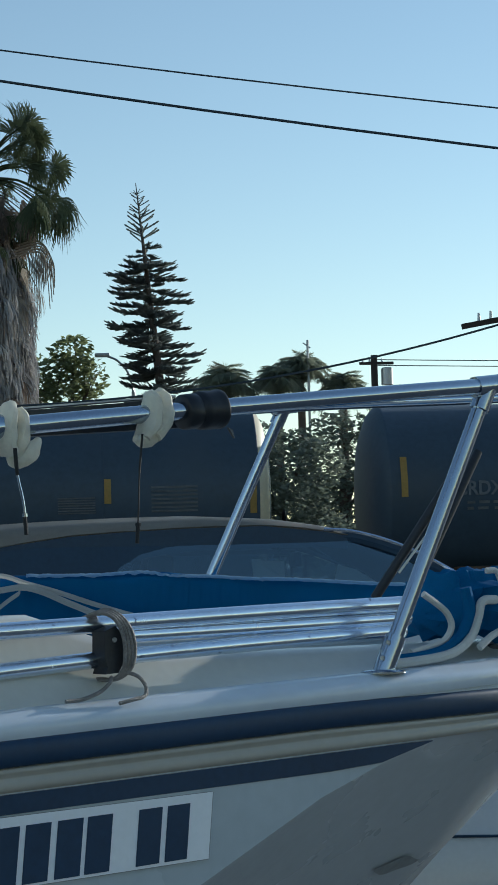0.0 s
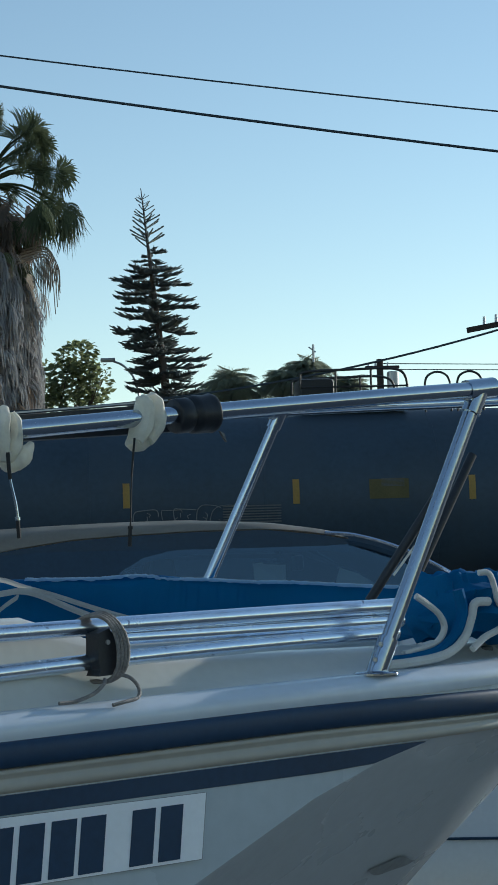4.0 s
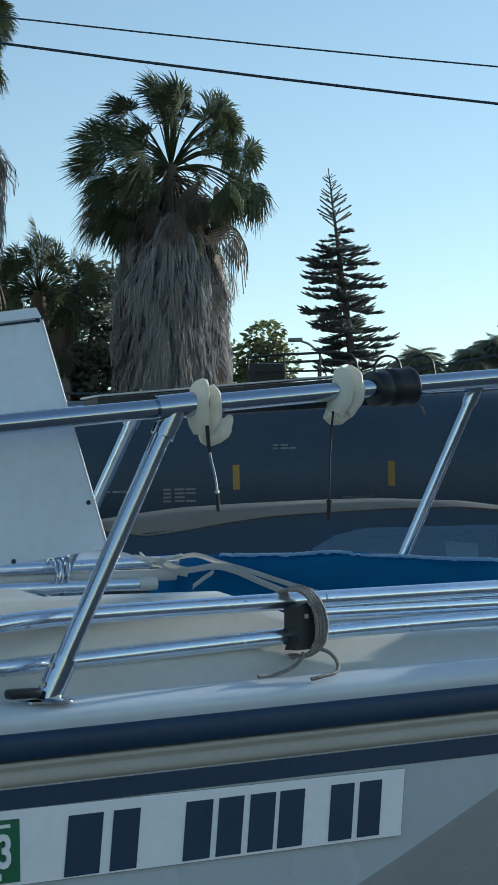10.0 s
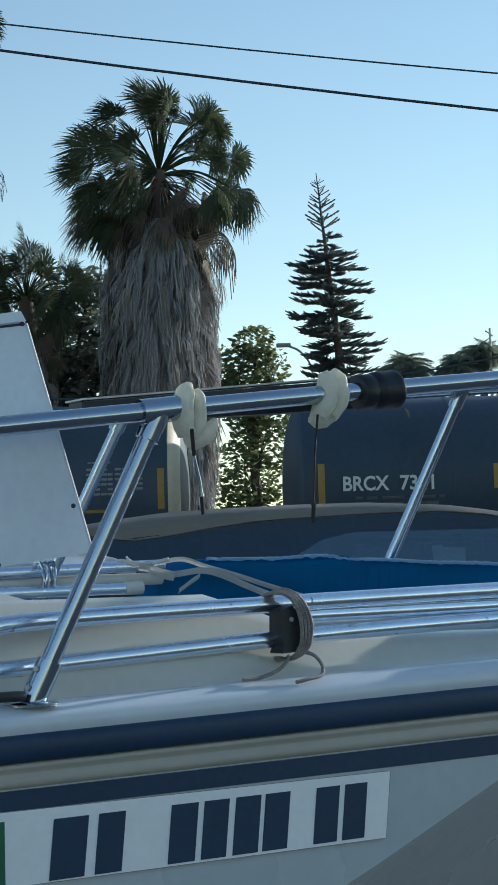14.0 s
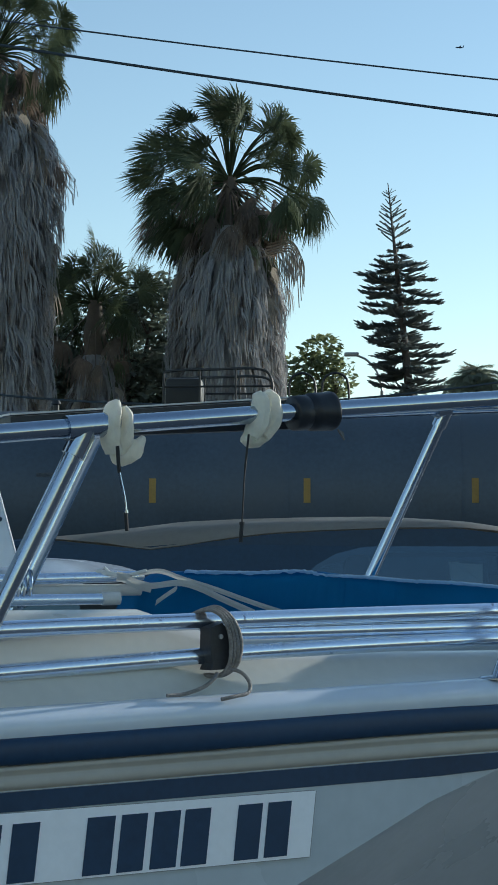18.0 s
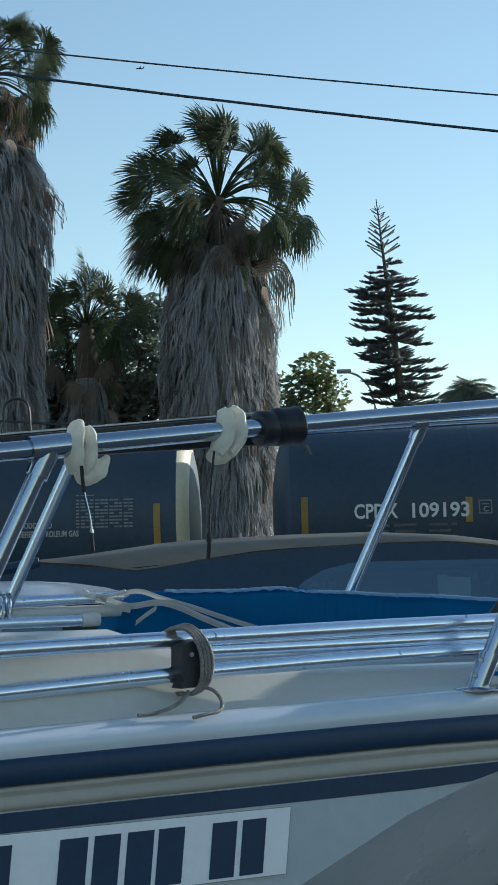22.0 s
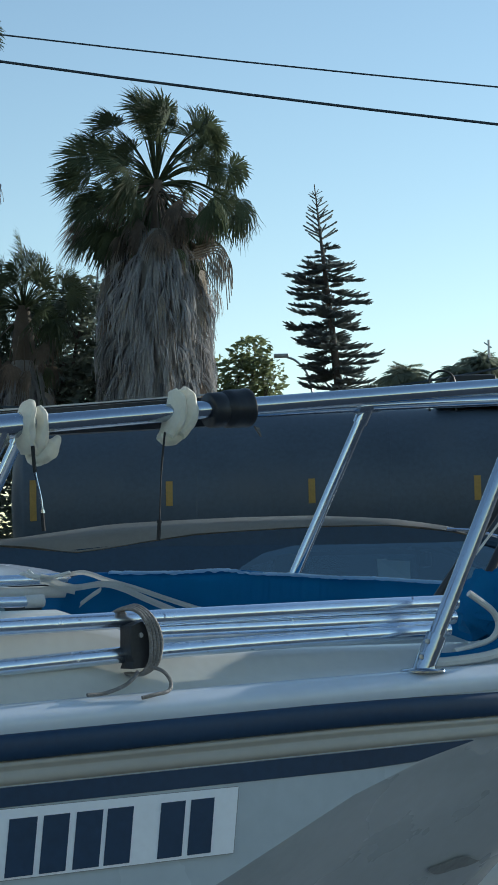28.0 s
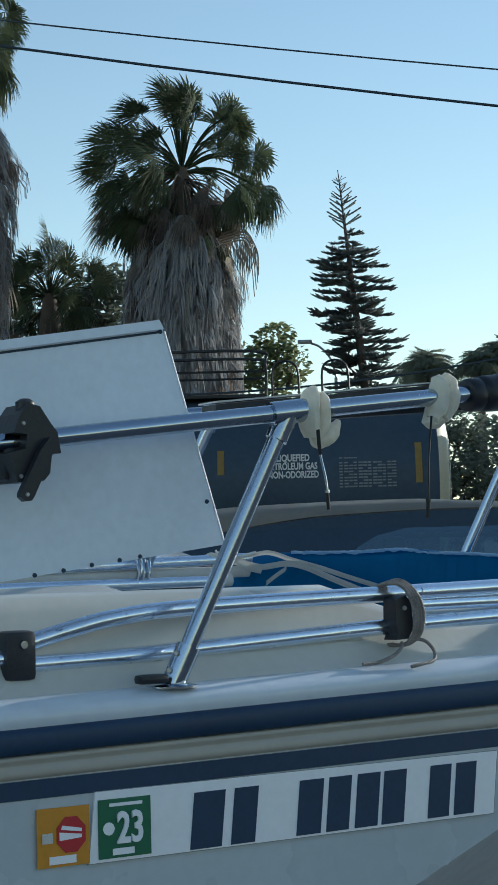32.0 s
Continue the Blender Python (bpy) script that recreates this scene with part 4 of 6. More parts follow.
for sd, yy in ((1, 0.0), (-1, 1.70)):
    part("windscreen_pillar", sweep(bmesh.new(), bend([(0.82, yy + 0.03 * sd, 1.622), (0.90, yy + 0.018 * sd, 1.622), (1.04, yy - 0.006 * sd, 1.578), (1.18, yy - 0.028 * sd, 1.504), (1.42, yy - 0.07 * sd, 1.36), (1.60, yy - 0.13 * sd, 1.05)], 4), 0.020, 8), TRIM, car, "dark windscreen pillar")
    # bright strip added where the pillar's upper edge catches the light
    part("pillar_trim", sweep(bmesh.new(), bend([(0.80, yy + 0.0 * sd, 1.652), (0.90, yy - 0.004 * sd, 1.642), (1.04, yy - 0.028 * sd, 1.598), (1.18, yy - 0.05 * sd, 1.526), (1.42, yy - 0.09 * sd, 1.376)], 4), 0.0065, 6), ALU, car, "bright strip along the windscreen pillar")
    part("rear_pillar", sweep(bmesh.new(), bend([(-0.76, yy + 0.02 * sd, 1.630), (-1.05, yy - 0.0 * sd, 1.57), (-1.5, yy - 0.05 * sd, 1.40), (-1.9, yy - 0.12 * sd, 1.12)], 4), 0.022, 8), TRIM, car, "dark rear pillar")
    part("roof_trim", grid([[(x, yy + (0.004 - k * 0.002) * sd, table(ROOF, x) - 0.004 - k * d) for k in (0, 1)] for x, d in ((-0.78, 0.10), (-0.5, 0.11), (-0.2, 0.11), (-0.05, 0.16), (0.1, 0.112), (0.2, 0.088), (0.35, 0.074), (0.6, 0.073), (0.80, 0.052), (0.88, 0.045))]), TRIM, car, "dark trim over the side windows")
    for pane_, kind_, say in ((((-1.85, 1.14), (-1.5, 1.39), (-1.05, 1.56), (-0.75, 1.625), (-0.58, 1.612), (-0.44, 1.594), (-0.3, 1.605), (0.08, 1.625)), TRIM, "black rear quarter panel"), (((0.08, 1.50), (0.12, 1.545), (0.19, 1.585), (0.28, 1.606), (0.40, 1.618), (0.6, 1.628), (0.86, 1.618), (1.16, 1.51), (1.55, 1.11)), GLASSF, "clear front side glass")):
        part("side_window" if kind_ is GLASSF else "quarter_panel", grid([[(x, yy + (0.012 - 0.145 * (1 - (z - 1.10) / 0.545)) * sd, z) for z in (1.10, 0.5 * (1.10 + h), h)] for x, h in pane_]), kind_, car, say)
    part("window_surround", grid([[(x, yy + (0.012 - 0.145 * (1 - (z - 1.10) / 0.545)) * sd, z) for z in (h, t)] for x, h, t in ((0.08, 1.50, 1.625), (0.12, 1.545, 1.632), (0.19, 1.585, 1.635), (0.28, 1.606, 1.638), (0.40, 1.618, 1.642), (0.6, 1.628, 1.646), (0.86, 1.618, 1.63))]), TRIM, car, "black rounded window surround")
    m_ = part("door_mirror", box(1.225, yy - 0.13 * sd, 1.472, 0.13, 0.14, 0.045, 0.018), SILVER, car, "pale door mirror")
for x in (-1.4, 1.55):
    for yy in (0.10, 1.60):
        w = part("wheel", lathe([(-0.11, 0), (-0.11, 0.22), (-0.09, 0.33), (0.09, 0.33), (0.11, 0.22), (0.11, 0)], 28, m=Matrix.Translation((x, yy, 0.334)) @ pose(0, 0, 0, 0, 0, 90)), RUBBER, car, "black car tyre")
        part("rim", lathe([(-0.115, 0), (-0.115, 0.2), (0.115, 0.2), (0.115, 0)], 20, m=Matrix.Translation((x, yy, 0.334)) @ pose(0, 0, 0, 0, 0, 90)), ALU, w)
part("windscreen", grid([[(x, y, z + 0.03 * math.sin((y) / 1.7 * math.pi)) for y in (0.03, 0.45, 0.85, 1.25, 1.67)] for x, z in ((0.87, 1.648), (1.18, 1.50), (1.6, 1.06))]), GLASS, car, "sloping windscreen")
part("rear_window", grid([[(x, y, z) for y in (0.06, 0.85, 1.64)] for x, z in ((-0.77, 1.592), (-1.2, 1.38), (-1.66, 1.14))]), GLASS, car, "sloping rear glass")
for yy in (0.45, 1.25):
    part("seat_back", box(0.30, yy, 1.25, 0.14, 0.5, 0.50, 0.05, m=None), SEATM, car, "dark cloth seat back")
    part("headrest", box(0.27, yy, 1.535, 0.09, 0.26, 0.11, 0.04), SEATM, car)
part("inside_mirror", box(0.80, 0.85, 1.56, 0.03, 0.2, 0.06, 0.015), TRIM, car)
part("card", plate([(0.588, 0.30, 1.490), (0.583, 0.30, 1.560), (0.615, 0.30, 1.562), (0.620, 0.30, 1.556), (0.700, 0.32, 1.552), (0.700, 0.32, 1.488)], 0.004, (0, 1, 0)), PAPER, car, "white card behind the glass", smooth=0)
part("card", plate([(0.875, 0.35, 1.468), (0.895, 0.35, 1.536), (0.96, 0.36, 1.515), (1.03, 0.37, 1.472), (1.03, 0.37, 1.462)], 0.004, (0, 1, 0)), PAPER, car, smooth=0)
part("dashboard", box(1.15, 0.85, 1.02, 0.5, 1.5, 0.2, 0.05), SEATM, car)
part("crease", tube([(x, -0.186, table([(r[0], r[1] + (r[2] - r[1]) * 0.515) for r in SIDE], x)) for x in (-1.9, -1.0, 0, 1.0, 1.95)], 0.005, 6), TRIM, car)

# ---- pale car further off, of which the roof shows over the boat ----
van = thing("car", Matrix.Translation((-2.275, 4.2, 0)), "white parked car, only its roof seen past the boat", "car")
rows = []
for x, lo, hi in ((-2.0, 0.5, 0.9), (-1.9, 0.3, 1.05), (-1.2, 0.25, 1.08), (0.5, 0.25, 1.06), (1.9, 0.3, 1.0), (2.25, 0.45, 0.8)):
    rows.append([(x, y, z) for y, z in ((0.1, lo), (0.0, lo + 0.1), (-0.02, (lo + hi) / 2), (0.02, hi - 0.04), (0.1, hi), (0.85, hi + 0.03), (1.6, hi), (1.68, hi - 0.04), (1.72, (lo + hi) / 2), (1.6, lo))])
bm = grid(rows)
for r in (rows[0], rows[-1]):
    bm.faces.new([bm.verts.new(p) for p in r])
bmesh.ops.remove_doubles(bm, verts=bm.verts, dist=1e-4)
bmesh.ops.recalc_face_normals(bm, faces=bm.faces)
part("body", bm, SILVER, van)
rows = []
for x, z in ((-1.4, 1.44), (-1.0, 1.52), (-0.4, 1.55), (0.6, 1.558), (1.2, 1.558), (1.55, 1.556), (1.70, 1.553), (1.78, 1.548), (1.84, 1.538), (1.875, 1.524)):
    rows.append([(x, y, z + dz) for y, dz in ((0.10, -0.05), (0.11, -0.03), (0.2, -0.008), (0.5, 0), (0.85, 0.004), (1.2, 0), (1.5, -0.008), (1.59, -0.03), (1.6, -0.05))])
bm = grid(rows)
bmesh.ops.solidify(bm, geom=bm.faces[:], thickness=0.02)
part("roof", bm, GELCOAT, van, "white domed roof")
for yy in (0.06, 1.64):
    part("side_window", grid([[(x, yy, 1.06), (x + d, yy + (0.05 if yy < 1 else -0.05), z)] for x, d, z in ((-1.7, 0.3, 1.42), (-1.0, 0, 1.48), (0.5, 0, 1.51), (1.5, 0.0, 1.51), (2.0, -0.15, 1.49))]), GLASS, van)
for x in (-1.3, 1.5):
    for yy in (0.10, 1.60):
        part("wheel", lathe([(-0.11, 0), (-0.11, 0.22), (-0.09, 0.33), (0.09, 0.33), (0.11, 0.22), (0.11, 0)], 24, m=Matrix.Translation((x, yy, 0.334)) @ pose(0, 0, 0, 0, 0, 90)), RUBBER, van)

# ---- the freight train: one thing for each tank car ----
TZ, TR, TY, GAP = 2.82, 1.5, 31.5, 1.55
CARS, TANKL = [], []
cache = {}


def keep(name, make, material, parent, label="", m=None, smooth=40):
    """A part whose mesh is made once and shared by all the cars."""
    if name + material.name not in cache:
        ob = part(name.split("/")[0], make(), material, parent, label, smooth)
        cache[name + material.name] = ob
    else:
        ob = share(name.split("/")[0], cache[name + material.name], Matrix(), parent)
        if label:
            ob["label"] = label
    if m:
        ob.matrix_basis = m
    return ob


def skin(z, out=0.012):
    """How far towards the camera the tank's skin lies at a height."""
    return -math.sqrt(max(0.01, TR * TR - (z - TZ) ** 2)) - out


def patch(x0, x1, z0, z1, out=0.008):
    """A thin curved patch on the tank's side."""
    zs = [z0 + (z1 - z0) * k / 4 for k in range(5)]
    bm_ = grid([[(x, skin(z, out), z) for z in zs] for x in (x0, 0.5 * (x0 + x1), x1)])
    bmesh.ops.solidify(bm_, geom=bm_.faces[:], thickness=-0.004)
    return bm_


def tank_car(right, length, paint, words, wpaint, group, label, long_walk, extras, strips=None, text_at=0.95, low=0.0, tall_=0.325, swapped=False, rails=None):
    L = length - GAP
    car_ = thing("tank_car", Matrix.Translation((right, TY, 0)), label, "railway car", group)
    key = "%.1f" % L
    t = keep("tank/" + key, lambda: lathe([(-L + 0.0, 0), (-L + 0.02, 0.55), (-L + 0.09, 1.05), (-L + 0.20, 1.36), (-L + 0.32, TR), (-L + 0.33, TR + 0.006), (-L + 0.36, TR + 0.006), (-L + 0.37, TR), (-L / 2, TR), (-0.34, TR), (-0.33, TR + 0.006), (-0.30, TR + 0.006), (-0.29, TR - 0.005)], 64, m=Matrix.Translation((0, 0, TZ))), paint, car_, "long cylindrical tank")
    keep("tank_head", lambda: lathe([(-0.29, TR - 0.004), (-0.22, 1.44), (-0.13, 1.27), (-0.10, 1.15)], 64, m=Matrix.Translation((0, 0, TZ))), HEADC, car_, "cream rim of the domed tank end")
    keep("head_dome", lambda: lathe([(-0.10, 1.15), (-0.05, 0.9), (-0.01, 0.45), (0, 0)], 64, m=Matrix.Translation((0, 0, TZ))), TANK, car_, "dark middle of the tank end")
    for k in range(1, 5):
        keep("weld_band/%d" % k + key, lambda k=k: lathe([(-L * k / 5 - 0.03, TR - 0.01), (-L * k / 5 - 0.02, TR + 0.004), (-L * k / 5 + 0.02, TR + 0.004), (-L * k / 5 + 0.03, TR - 0.01)], 64, m=Matrix.Translation((0, 0, TZ))), paint, car_)
    # top: manway, walkway and railing
    mid, top_ = -L / 2, TZ + TR
    r0, r1, bx, up_, ur_ = rails or ((0.75, 4.0, -0.08, 1.0, 1.0) if long_walk else (-0.7, 1.1, -0.4, 1.0, 1.0))
    face = 180 if swapped else 0
    on_top = lambda dx, dy=0.0, dz=0.0: pose(mid - (0.3 if swapped else 0), 0, top_ + dz, 0, 0, face) @ Matrix.Translation((dx, dy, 0))
    keep("manway_box/%g" % r1, lambda: box(0, 0, 0.26, 0.80 if long_walk else 0.62, 0.8, 0.56, 0.09), IRON, car_, "black valve housing", on_top(bx) @ Matrix.Diagonal((1, 1, up_, 1)))
    w0 = -0.7 if long_walk else r0
    keep("walkway/%g" % r1, lambda: box((w0 + r1) / 2, 0, 0.03, r1 - w0, 1.3, 0.05), IRON, car_, "", on_top(0, 0, -0.02))
    for sy in (-0.62, 0.62):
        keep("walkway_railing/%g%g" % (r1, sy), lambda sy=sy: tube(bend([(r0, sy, 0.0), (r0, sy, 0.50), (r0 + 0.10, sy, 0.62), ((r0 + r1) / 2, sy, 0.65), (r1 - 0.22, sy, 0.65), (r1, sy, 0.48), (r1, sy, 0.0)], 4), 0.022, 6), IRON, car_, "black tubular safety railing", on_top(0) @ Matrix.Diagonal((1, 1, ur_, 1)))
        keep("middle_rail/%g%g" % (r1, sy), lambda sy=sy: tube([(r0, sy, 0.36), (r1, sy, 0.36)], 0.017, 6), IRON, car_, "", on_top(0) @ Matrix.Diagonal((1, 1, ur_, 1)))
        n_ = 2 if rails else 4 if long_walk else 3
        for k in range(1, n_):
            keep("railing_post/%g" % sy, lambda sy=sy: tube([(0, sy, 0), (0, sy, 0.65)], 0.019, 6), IRON, car_, "", on_top(r0 + (r1 - r0) * k / n_) @ Matrix.Diagonal((1, 1, ur_, 1)))
    for gx in (r1 + 0.3, r1 + 0.85) if not long_walk else (-0.85, r1 + 0.12, r1 + 0.95):
        keep("grab_iron", lambda: tube(bend([(0, -0.7, -0.1), (0.0, -0.72, 0.40), (0.12, -0.72, 0.55), (0.30, -0.72, 0.55), (0.42, -0.72, 0.40), (0.44, -0.7, -0.1)], 4), 0.02, 6), IRON, car_, "", on_top(gx))
    hw = 1.2
    keep("vent_valve", lambda: lathe([(0, 0), (0, 0.05), (0.12, 0.05), (0.14, 0.09), (0.2, 0.06), (0.2, 0)], 10, m=pose(0, 0, 0, 0, -90)), IRON, car_, "", pose(mid - hw - 1.4, 0, top_ - 0.01))
    # reflector strips
    left = -L
    strips = strips or ((0.62, 2.93, 5.4, 7.8, L - 5.7, L - 3.5, L - 0.27) if long_walk else (0.62, 3.45, 6.2, 8.7, 11.4, L - 0.4))
    for k, dx in enumerate(strips):
        tall = k in (0, len(strips) - 1)
        keep("reflector/%d%g" % (tall, low), lambda tall=tall: patch(-0.055, 0.055, (2.50 if tall else 2.70) - low, (3.16 if tall else 3.10) - low), YELLOW, car_, "yellow reflector strip", pose(left + dx if dx > 0 else dx, 0, 0))
    # stencilled marks
    if words:
        at = left + text_at
        for w in words.split():
            ob_ = lettering(w, tall_, wpaint, car_, pose(at, skin(2.82, 0.016), 2.715), "lettering", "stencilled car marks", bold=0.007, wide=(0.96 if wpaint is STENCILY else 1.02 if long_walk else 0.93) if w[0].isdigit() else (1.08 if wpaint is STENCILY else 0.80 if long_walk else 0.89))
            at += max(v.co.x for v in ob_.data.vertices) + 0.17
        for z, x0, x1 in ((2.57, 1.15, 1.28), (2.57, 1.34, 1.52), (2.57, 1.58, 1.95), (2.57, 2.15, 2.45), (2.57, 2.5, 2.6), (2.47, 1.15, 1.26), (2.47, 1.32, 1.5), (2.47, 1.6, 1.93), (2.47, 2.15, 2.5)):
            keep("stencil_bar/%g%g" % (z, x0), lambda x0=x0, x1=x1, z=z: patch(x0, x1, z, z + 0.045), CHALK, car_, "", pose(left + text_at - 0.95, 0, 0))
    for kind, x0, z0, w_, h_ in extras:
        if kind == "table":
            for r_ in range(7):
                keep("stencil_line/%g%g%d" % (w_, z0, r_), lambda r_=r_: patch(0, w_, z0 + r_ * h_ / 7, z0 + r_ * h_ / 7 + h_ / 14), CHALK, car_, "", pose(left + x0, 0, 0))
        elif kind == "placard":
            keep("placard/%g%g" % (w_, z0), lambda: patch(0, w_, z0, z0 + h_), PLACARD, car_, "dull yellow placard", pose(left + x0, 0, 0))
        elif kind == "frame":
            for a0, a1, b0, b1 in ((0, w_, 0, 0.025), (0, w_, h_ - 0.025, h_), (0, 0.025, 0.025, h_ - 0.025), (w_ - 0.025, w_, 0.025, h_ - 0.025), (w_ * 0.25, w_ * 0.75, h_ * 0.66, h_ * 0.74)):
                keep("stencil_frame/%g %g %g %g" % (a0, b0, w_, z0), lambda a0=a0, a1=a1, b0=b0, b1=b1: patch(a0, a1, z0 + b0, z0 + b1), FADED, car_, "", pose(left + x0, 0, 0))
    for kind, x0, z0, w_, h_ in extras:
        if kind == "frame":
            lettering("C", h_ * 0.55, FADED, car_, pose(left + x0 + w_ * 0.33, skin(z0 + h_ * 0.3, 0.014), z0 + h_ * 0.17), "lettering", "small stencilled letter", bold=0.003)
    # running gear
    keep("underframe/" + key, lambda: box(-L / 2, 0, 1.15, L + 1.2, 0.5, 0.35, 0.03), RUST, car_, "black centre sill")
    for x in (-1.9, -L + 1.9):
        keep("saddle", lambda: box(0, 0, 1.3, 0.9, 2.2, 0.5, 0.05), RUST, car_, "", pose(x, 0, 0))
        tk = keep("truck", lambda: box(0, 1.0, 0.72, 2.3, 0.18, 0.32, 0.06, box(0, -1.0, 0.72, 2.3, 0.18, 0.32, 0.06, box(0, 0, 0.75, 0.5, 2.1, 0.3, 0.04))), RUST, car_, "rusty wheel truck", pose(x, 0, 0))
        for wx in (-0.85, 0.85):
            for wy in (-0.72, 0.72):
                keep("wheel", lambda: lathe([(-0.07, 0), (-0.07, 0.42), (-0.05, 0.46), (0.06, 0.44), (0.06, 0)], 24, m=pose(0, 0, 0, 0, 0, 90)), RUST, tk, "", pose(wx, wy, 0.725))
    for x in (0.45, -L - 0.45):
        keep("coupler", lambda: box(0, 0, 1.0, 0.7, 0.28, 0.25, 0.05), RUST, car_, "", pose(x, 0, 0))
    for sy in (-0.9, 0.9):
        keep("end_ladder/%g" % sy, lambda sy=sy: tube([(0, sy, 1.2), (0, sy, 2.3)], 0.02, 6), IRON, car_, "", pose(0.25, 0, 0))
    keep("hand_brake", lambda: lathe([(0, 0.2), (0.02, 0.24), (0.04, 0.2)], 16, m=pose(0.16, -0.65, 2.35)), IRON, car_, "")
    for z in (2.36,):
        keep("end_platform", lambda: box(0.12, 0, 1.42, 0.5, 2.4, 0.06), IRON, car_, "")
    CARS.append((car_, right + 0.15))
    TANKL.append(L)
    return car_


GA, GB = "short black tank cars of the train", "long black tank cars of the train"
LA, LB = "black railway tank car with white stencilled marks, rolling past", "long black railway tank car with a top walkway, rolling past"
TA = [("table", 5.0, 2.42, 0.95, 0.30), ("table", 7.6, 2.95, 0.38, 0.14), ("table", 10.6, 2.55, 0.6, 0.28), ("table", 12.1, 2.55, 0.75, 0.45)]
TN = [("table", 7.9, 2.42, 0.5, 0.14)]
TB = [("frame", 3.05, 2.72, 0.25, 0.25)]
SL = (-15.4, -13.1, -10.66, -8.26, -6.09, -3.84, -0.6)
tank_car(3.04, 15.7, TANK, "", STENCIL, GA, LA, False, TA)
tank_car(18.72, 15.7, TANK, "CRDX 252241", GHOST, GA, LA, False, TA[1:], (0.55, 3.05, 5.65, 8.1, 11.05, 13.75), 1.38, -0.20)
tank_car(34.5, 15.8, TANK, "", STENCIL, GA, LA, False, TA + [("placard", 7.4, 2.75, 0.65, 0.32)], (0.62, 3.45, 6.2, 9.1, 11.5, 13.85))
tank_car(50.2, 15.7, TANK, "BRCX  7381", STENCIL, GA, LA, False, TN, (0.62, 3.5, 6.05, 8.45, 11.3, 13.75), 0.83)
tank_car(66.0, 15.8, TANK, "BRCX  7474", STENCIL, GA, LA, False, TN)
tank_car(81.58, 15.6, TANK, "BRCX  7414", STENCIL, GA, LA, False, TN)
tank_car(96.9, 15.3, TANK, "BRCX  7341", STENCIL, GA, LA, False, TN)
tank_car(112.45, 15.55, TANKBLUE, "BRCX  3051", FADED, GA, "faded black railway tank car, rolling past", False, [("frame", 3.2, 2.72, 0.24, 0.22), ("table", 4.3, 3.13, 0.4, 0.07)], None, 1.60, 0.0, 0.28)
c1 = tank_car(130.42, 17.85, TANK, "CPDX  109132", STENCIL, GB, LB, True, [("frame", 3.24, 2.71, 0.25, 0.25), ("placard", 5.78, 2.35, 0.65, 0.30)], SL, 1.09, 0.12)
c2 = tank_car(147.95, 17.83, TANK, "CPDX  109193", STENCIL, GB, LB, True, [("frame", 3.33, 2.74, 0.22, 0.23), ("placard", 9.24, 2.46, 0.57, 0.29)], (-15.74,) + SL[1:], 1.33, 0.08)
c3 = tank_car(165.17, 17.3, TANK, "CPDX  109035", STENCIL, GB, "long black railway tank car with red graffiti, rolling past", True, TB + [("placard", 11.29, 2.74, 0.65, 0.29)], (-15.1, -12.9, -10.42, -7.88, -5.34, -2.8, -0.6), swapped=True)
tank_car(182.3, 17.25, TANKBLUE, "", STENCIL, GB, "faded black railway tank car, rolling past", True, [("placard", 11.44, 2.68, 0.69, 0.22), ("table", 8.0, 3.0, 0.32, 0.19), ("table", 13.43, 2.38, 0.73, 0.30)], (-15.2, -13.0, -10.7, -8.03, -5.37, -2.72, -0.6))
c4 = tank_car(199.4, 17.1, TANK, "UTLX  954359", STENCILY, GB, "long black railway tank car with yellow marks, rolling past", True, [], (-14.95, -12.25, -9.75, -7.45, -3.83, -0.62), 1.28, -0.27, 0.29, rails=(-0.71, 4.7, 0.10, 1.38, 1.17))
tank_car(216.6, 17.2, TANK, "", STENCIL, GB, LB, True, TB)
for c in (c2, c4):
    up = 0.0 if c is c2 else 0.06
    for i, w in enumerate(("LIQUEFIED", "PETROLEUM GAS", "NON-ODORIZED")):
        z = 3.11 - 0.137 * i + up
        lettering(w, 0.155, STENCIL, c, pose((-3.17 if i == 0 else -3.31) + 4 * up, skin(z + 0.05, 0.018), z), "lettering", "white stencilled contents", bold=0.005, wide=0.68 if i else 0.74)
for i, w in enumerate(("NON-ODORIZED", "LIQUEFIED PETROLEUM GAS")):
    lettering(w, 0.135, FADED, c1, pose(-3.0, skin(2.72 - 0.14 * i, 0.018), 2.68 - 0.14 * i), "lettering", "faded stencilled contents", bold=0.004, wide=0.66)


def stencil_table(parent, x0, x1, z0, z1, rows_n=9, cols=12):
    """A faded stencilled table: short marks in rows and columns under a heading."""
    bm_ = bmesh.new()
    for r_ in range(rows_n):
        for q in range(cols):
            if q == 0 or (r_ + q * 3) % 7:
                a_ = x0 + (x1 - x0) * q / cols
                z = z0 + (z1 - z0) * r_ / rows_n
                w_ = (x1 - x0) / cols * (0.9 if q % 3 else 0.7)
                h_ = (z1 - z0) / rows_n * 0.5
                bm_.faces.new([bm_.verts.new((x, skin(zz, 0.012), zz)) for x, zz in ((a_, z), (a_ + w_, z), (a_ + w_, z + h_), (a_, z + h_))])
    tagged(part("stencil_table", bm_, CHALK, parent, "faded stencilled table", smooth=0), kind="stuff")


for c in (c1, c2, c4):
    stencil_table(c, -1.91, -0.98, 2.72 - (0.05 if c is c1 else 0.0), 3.16)
    stencil_table(c, -1.91, -1.6, 3.19, 3.23, 1, 4)
stencil_table(c1, -3.75, -3.27, 2.72, 2.99, 4, 5)
stencil_table(CARS[11][0], -2.1, -1.37, 2.76, 3.16, 5, 4)


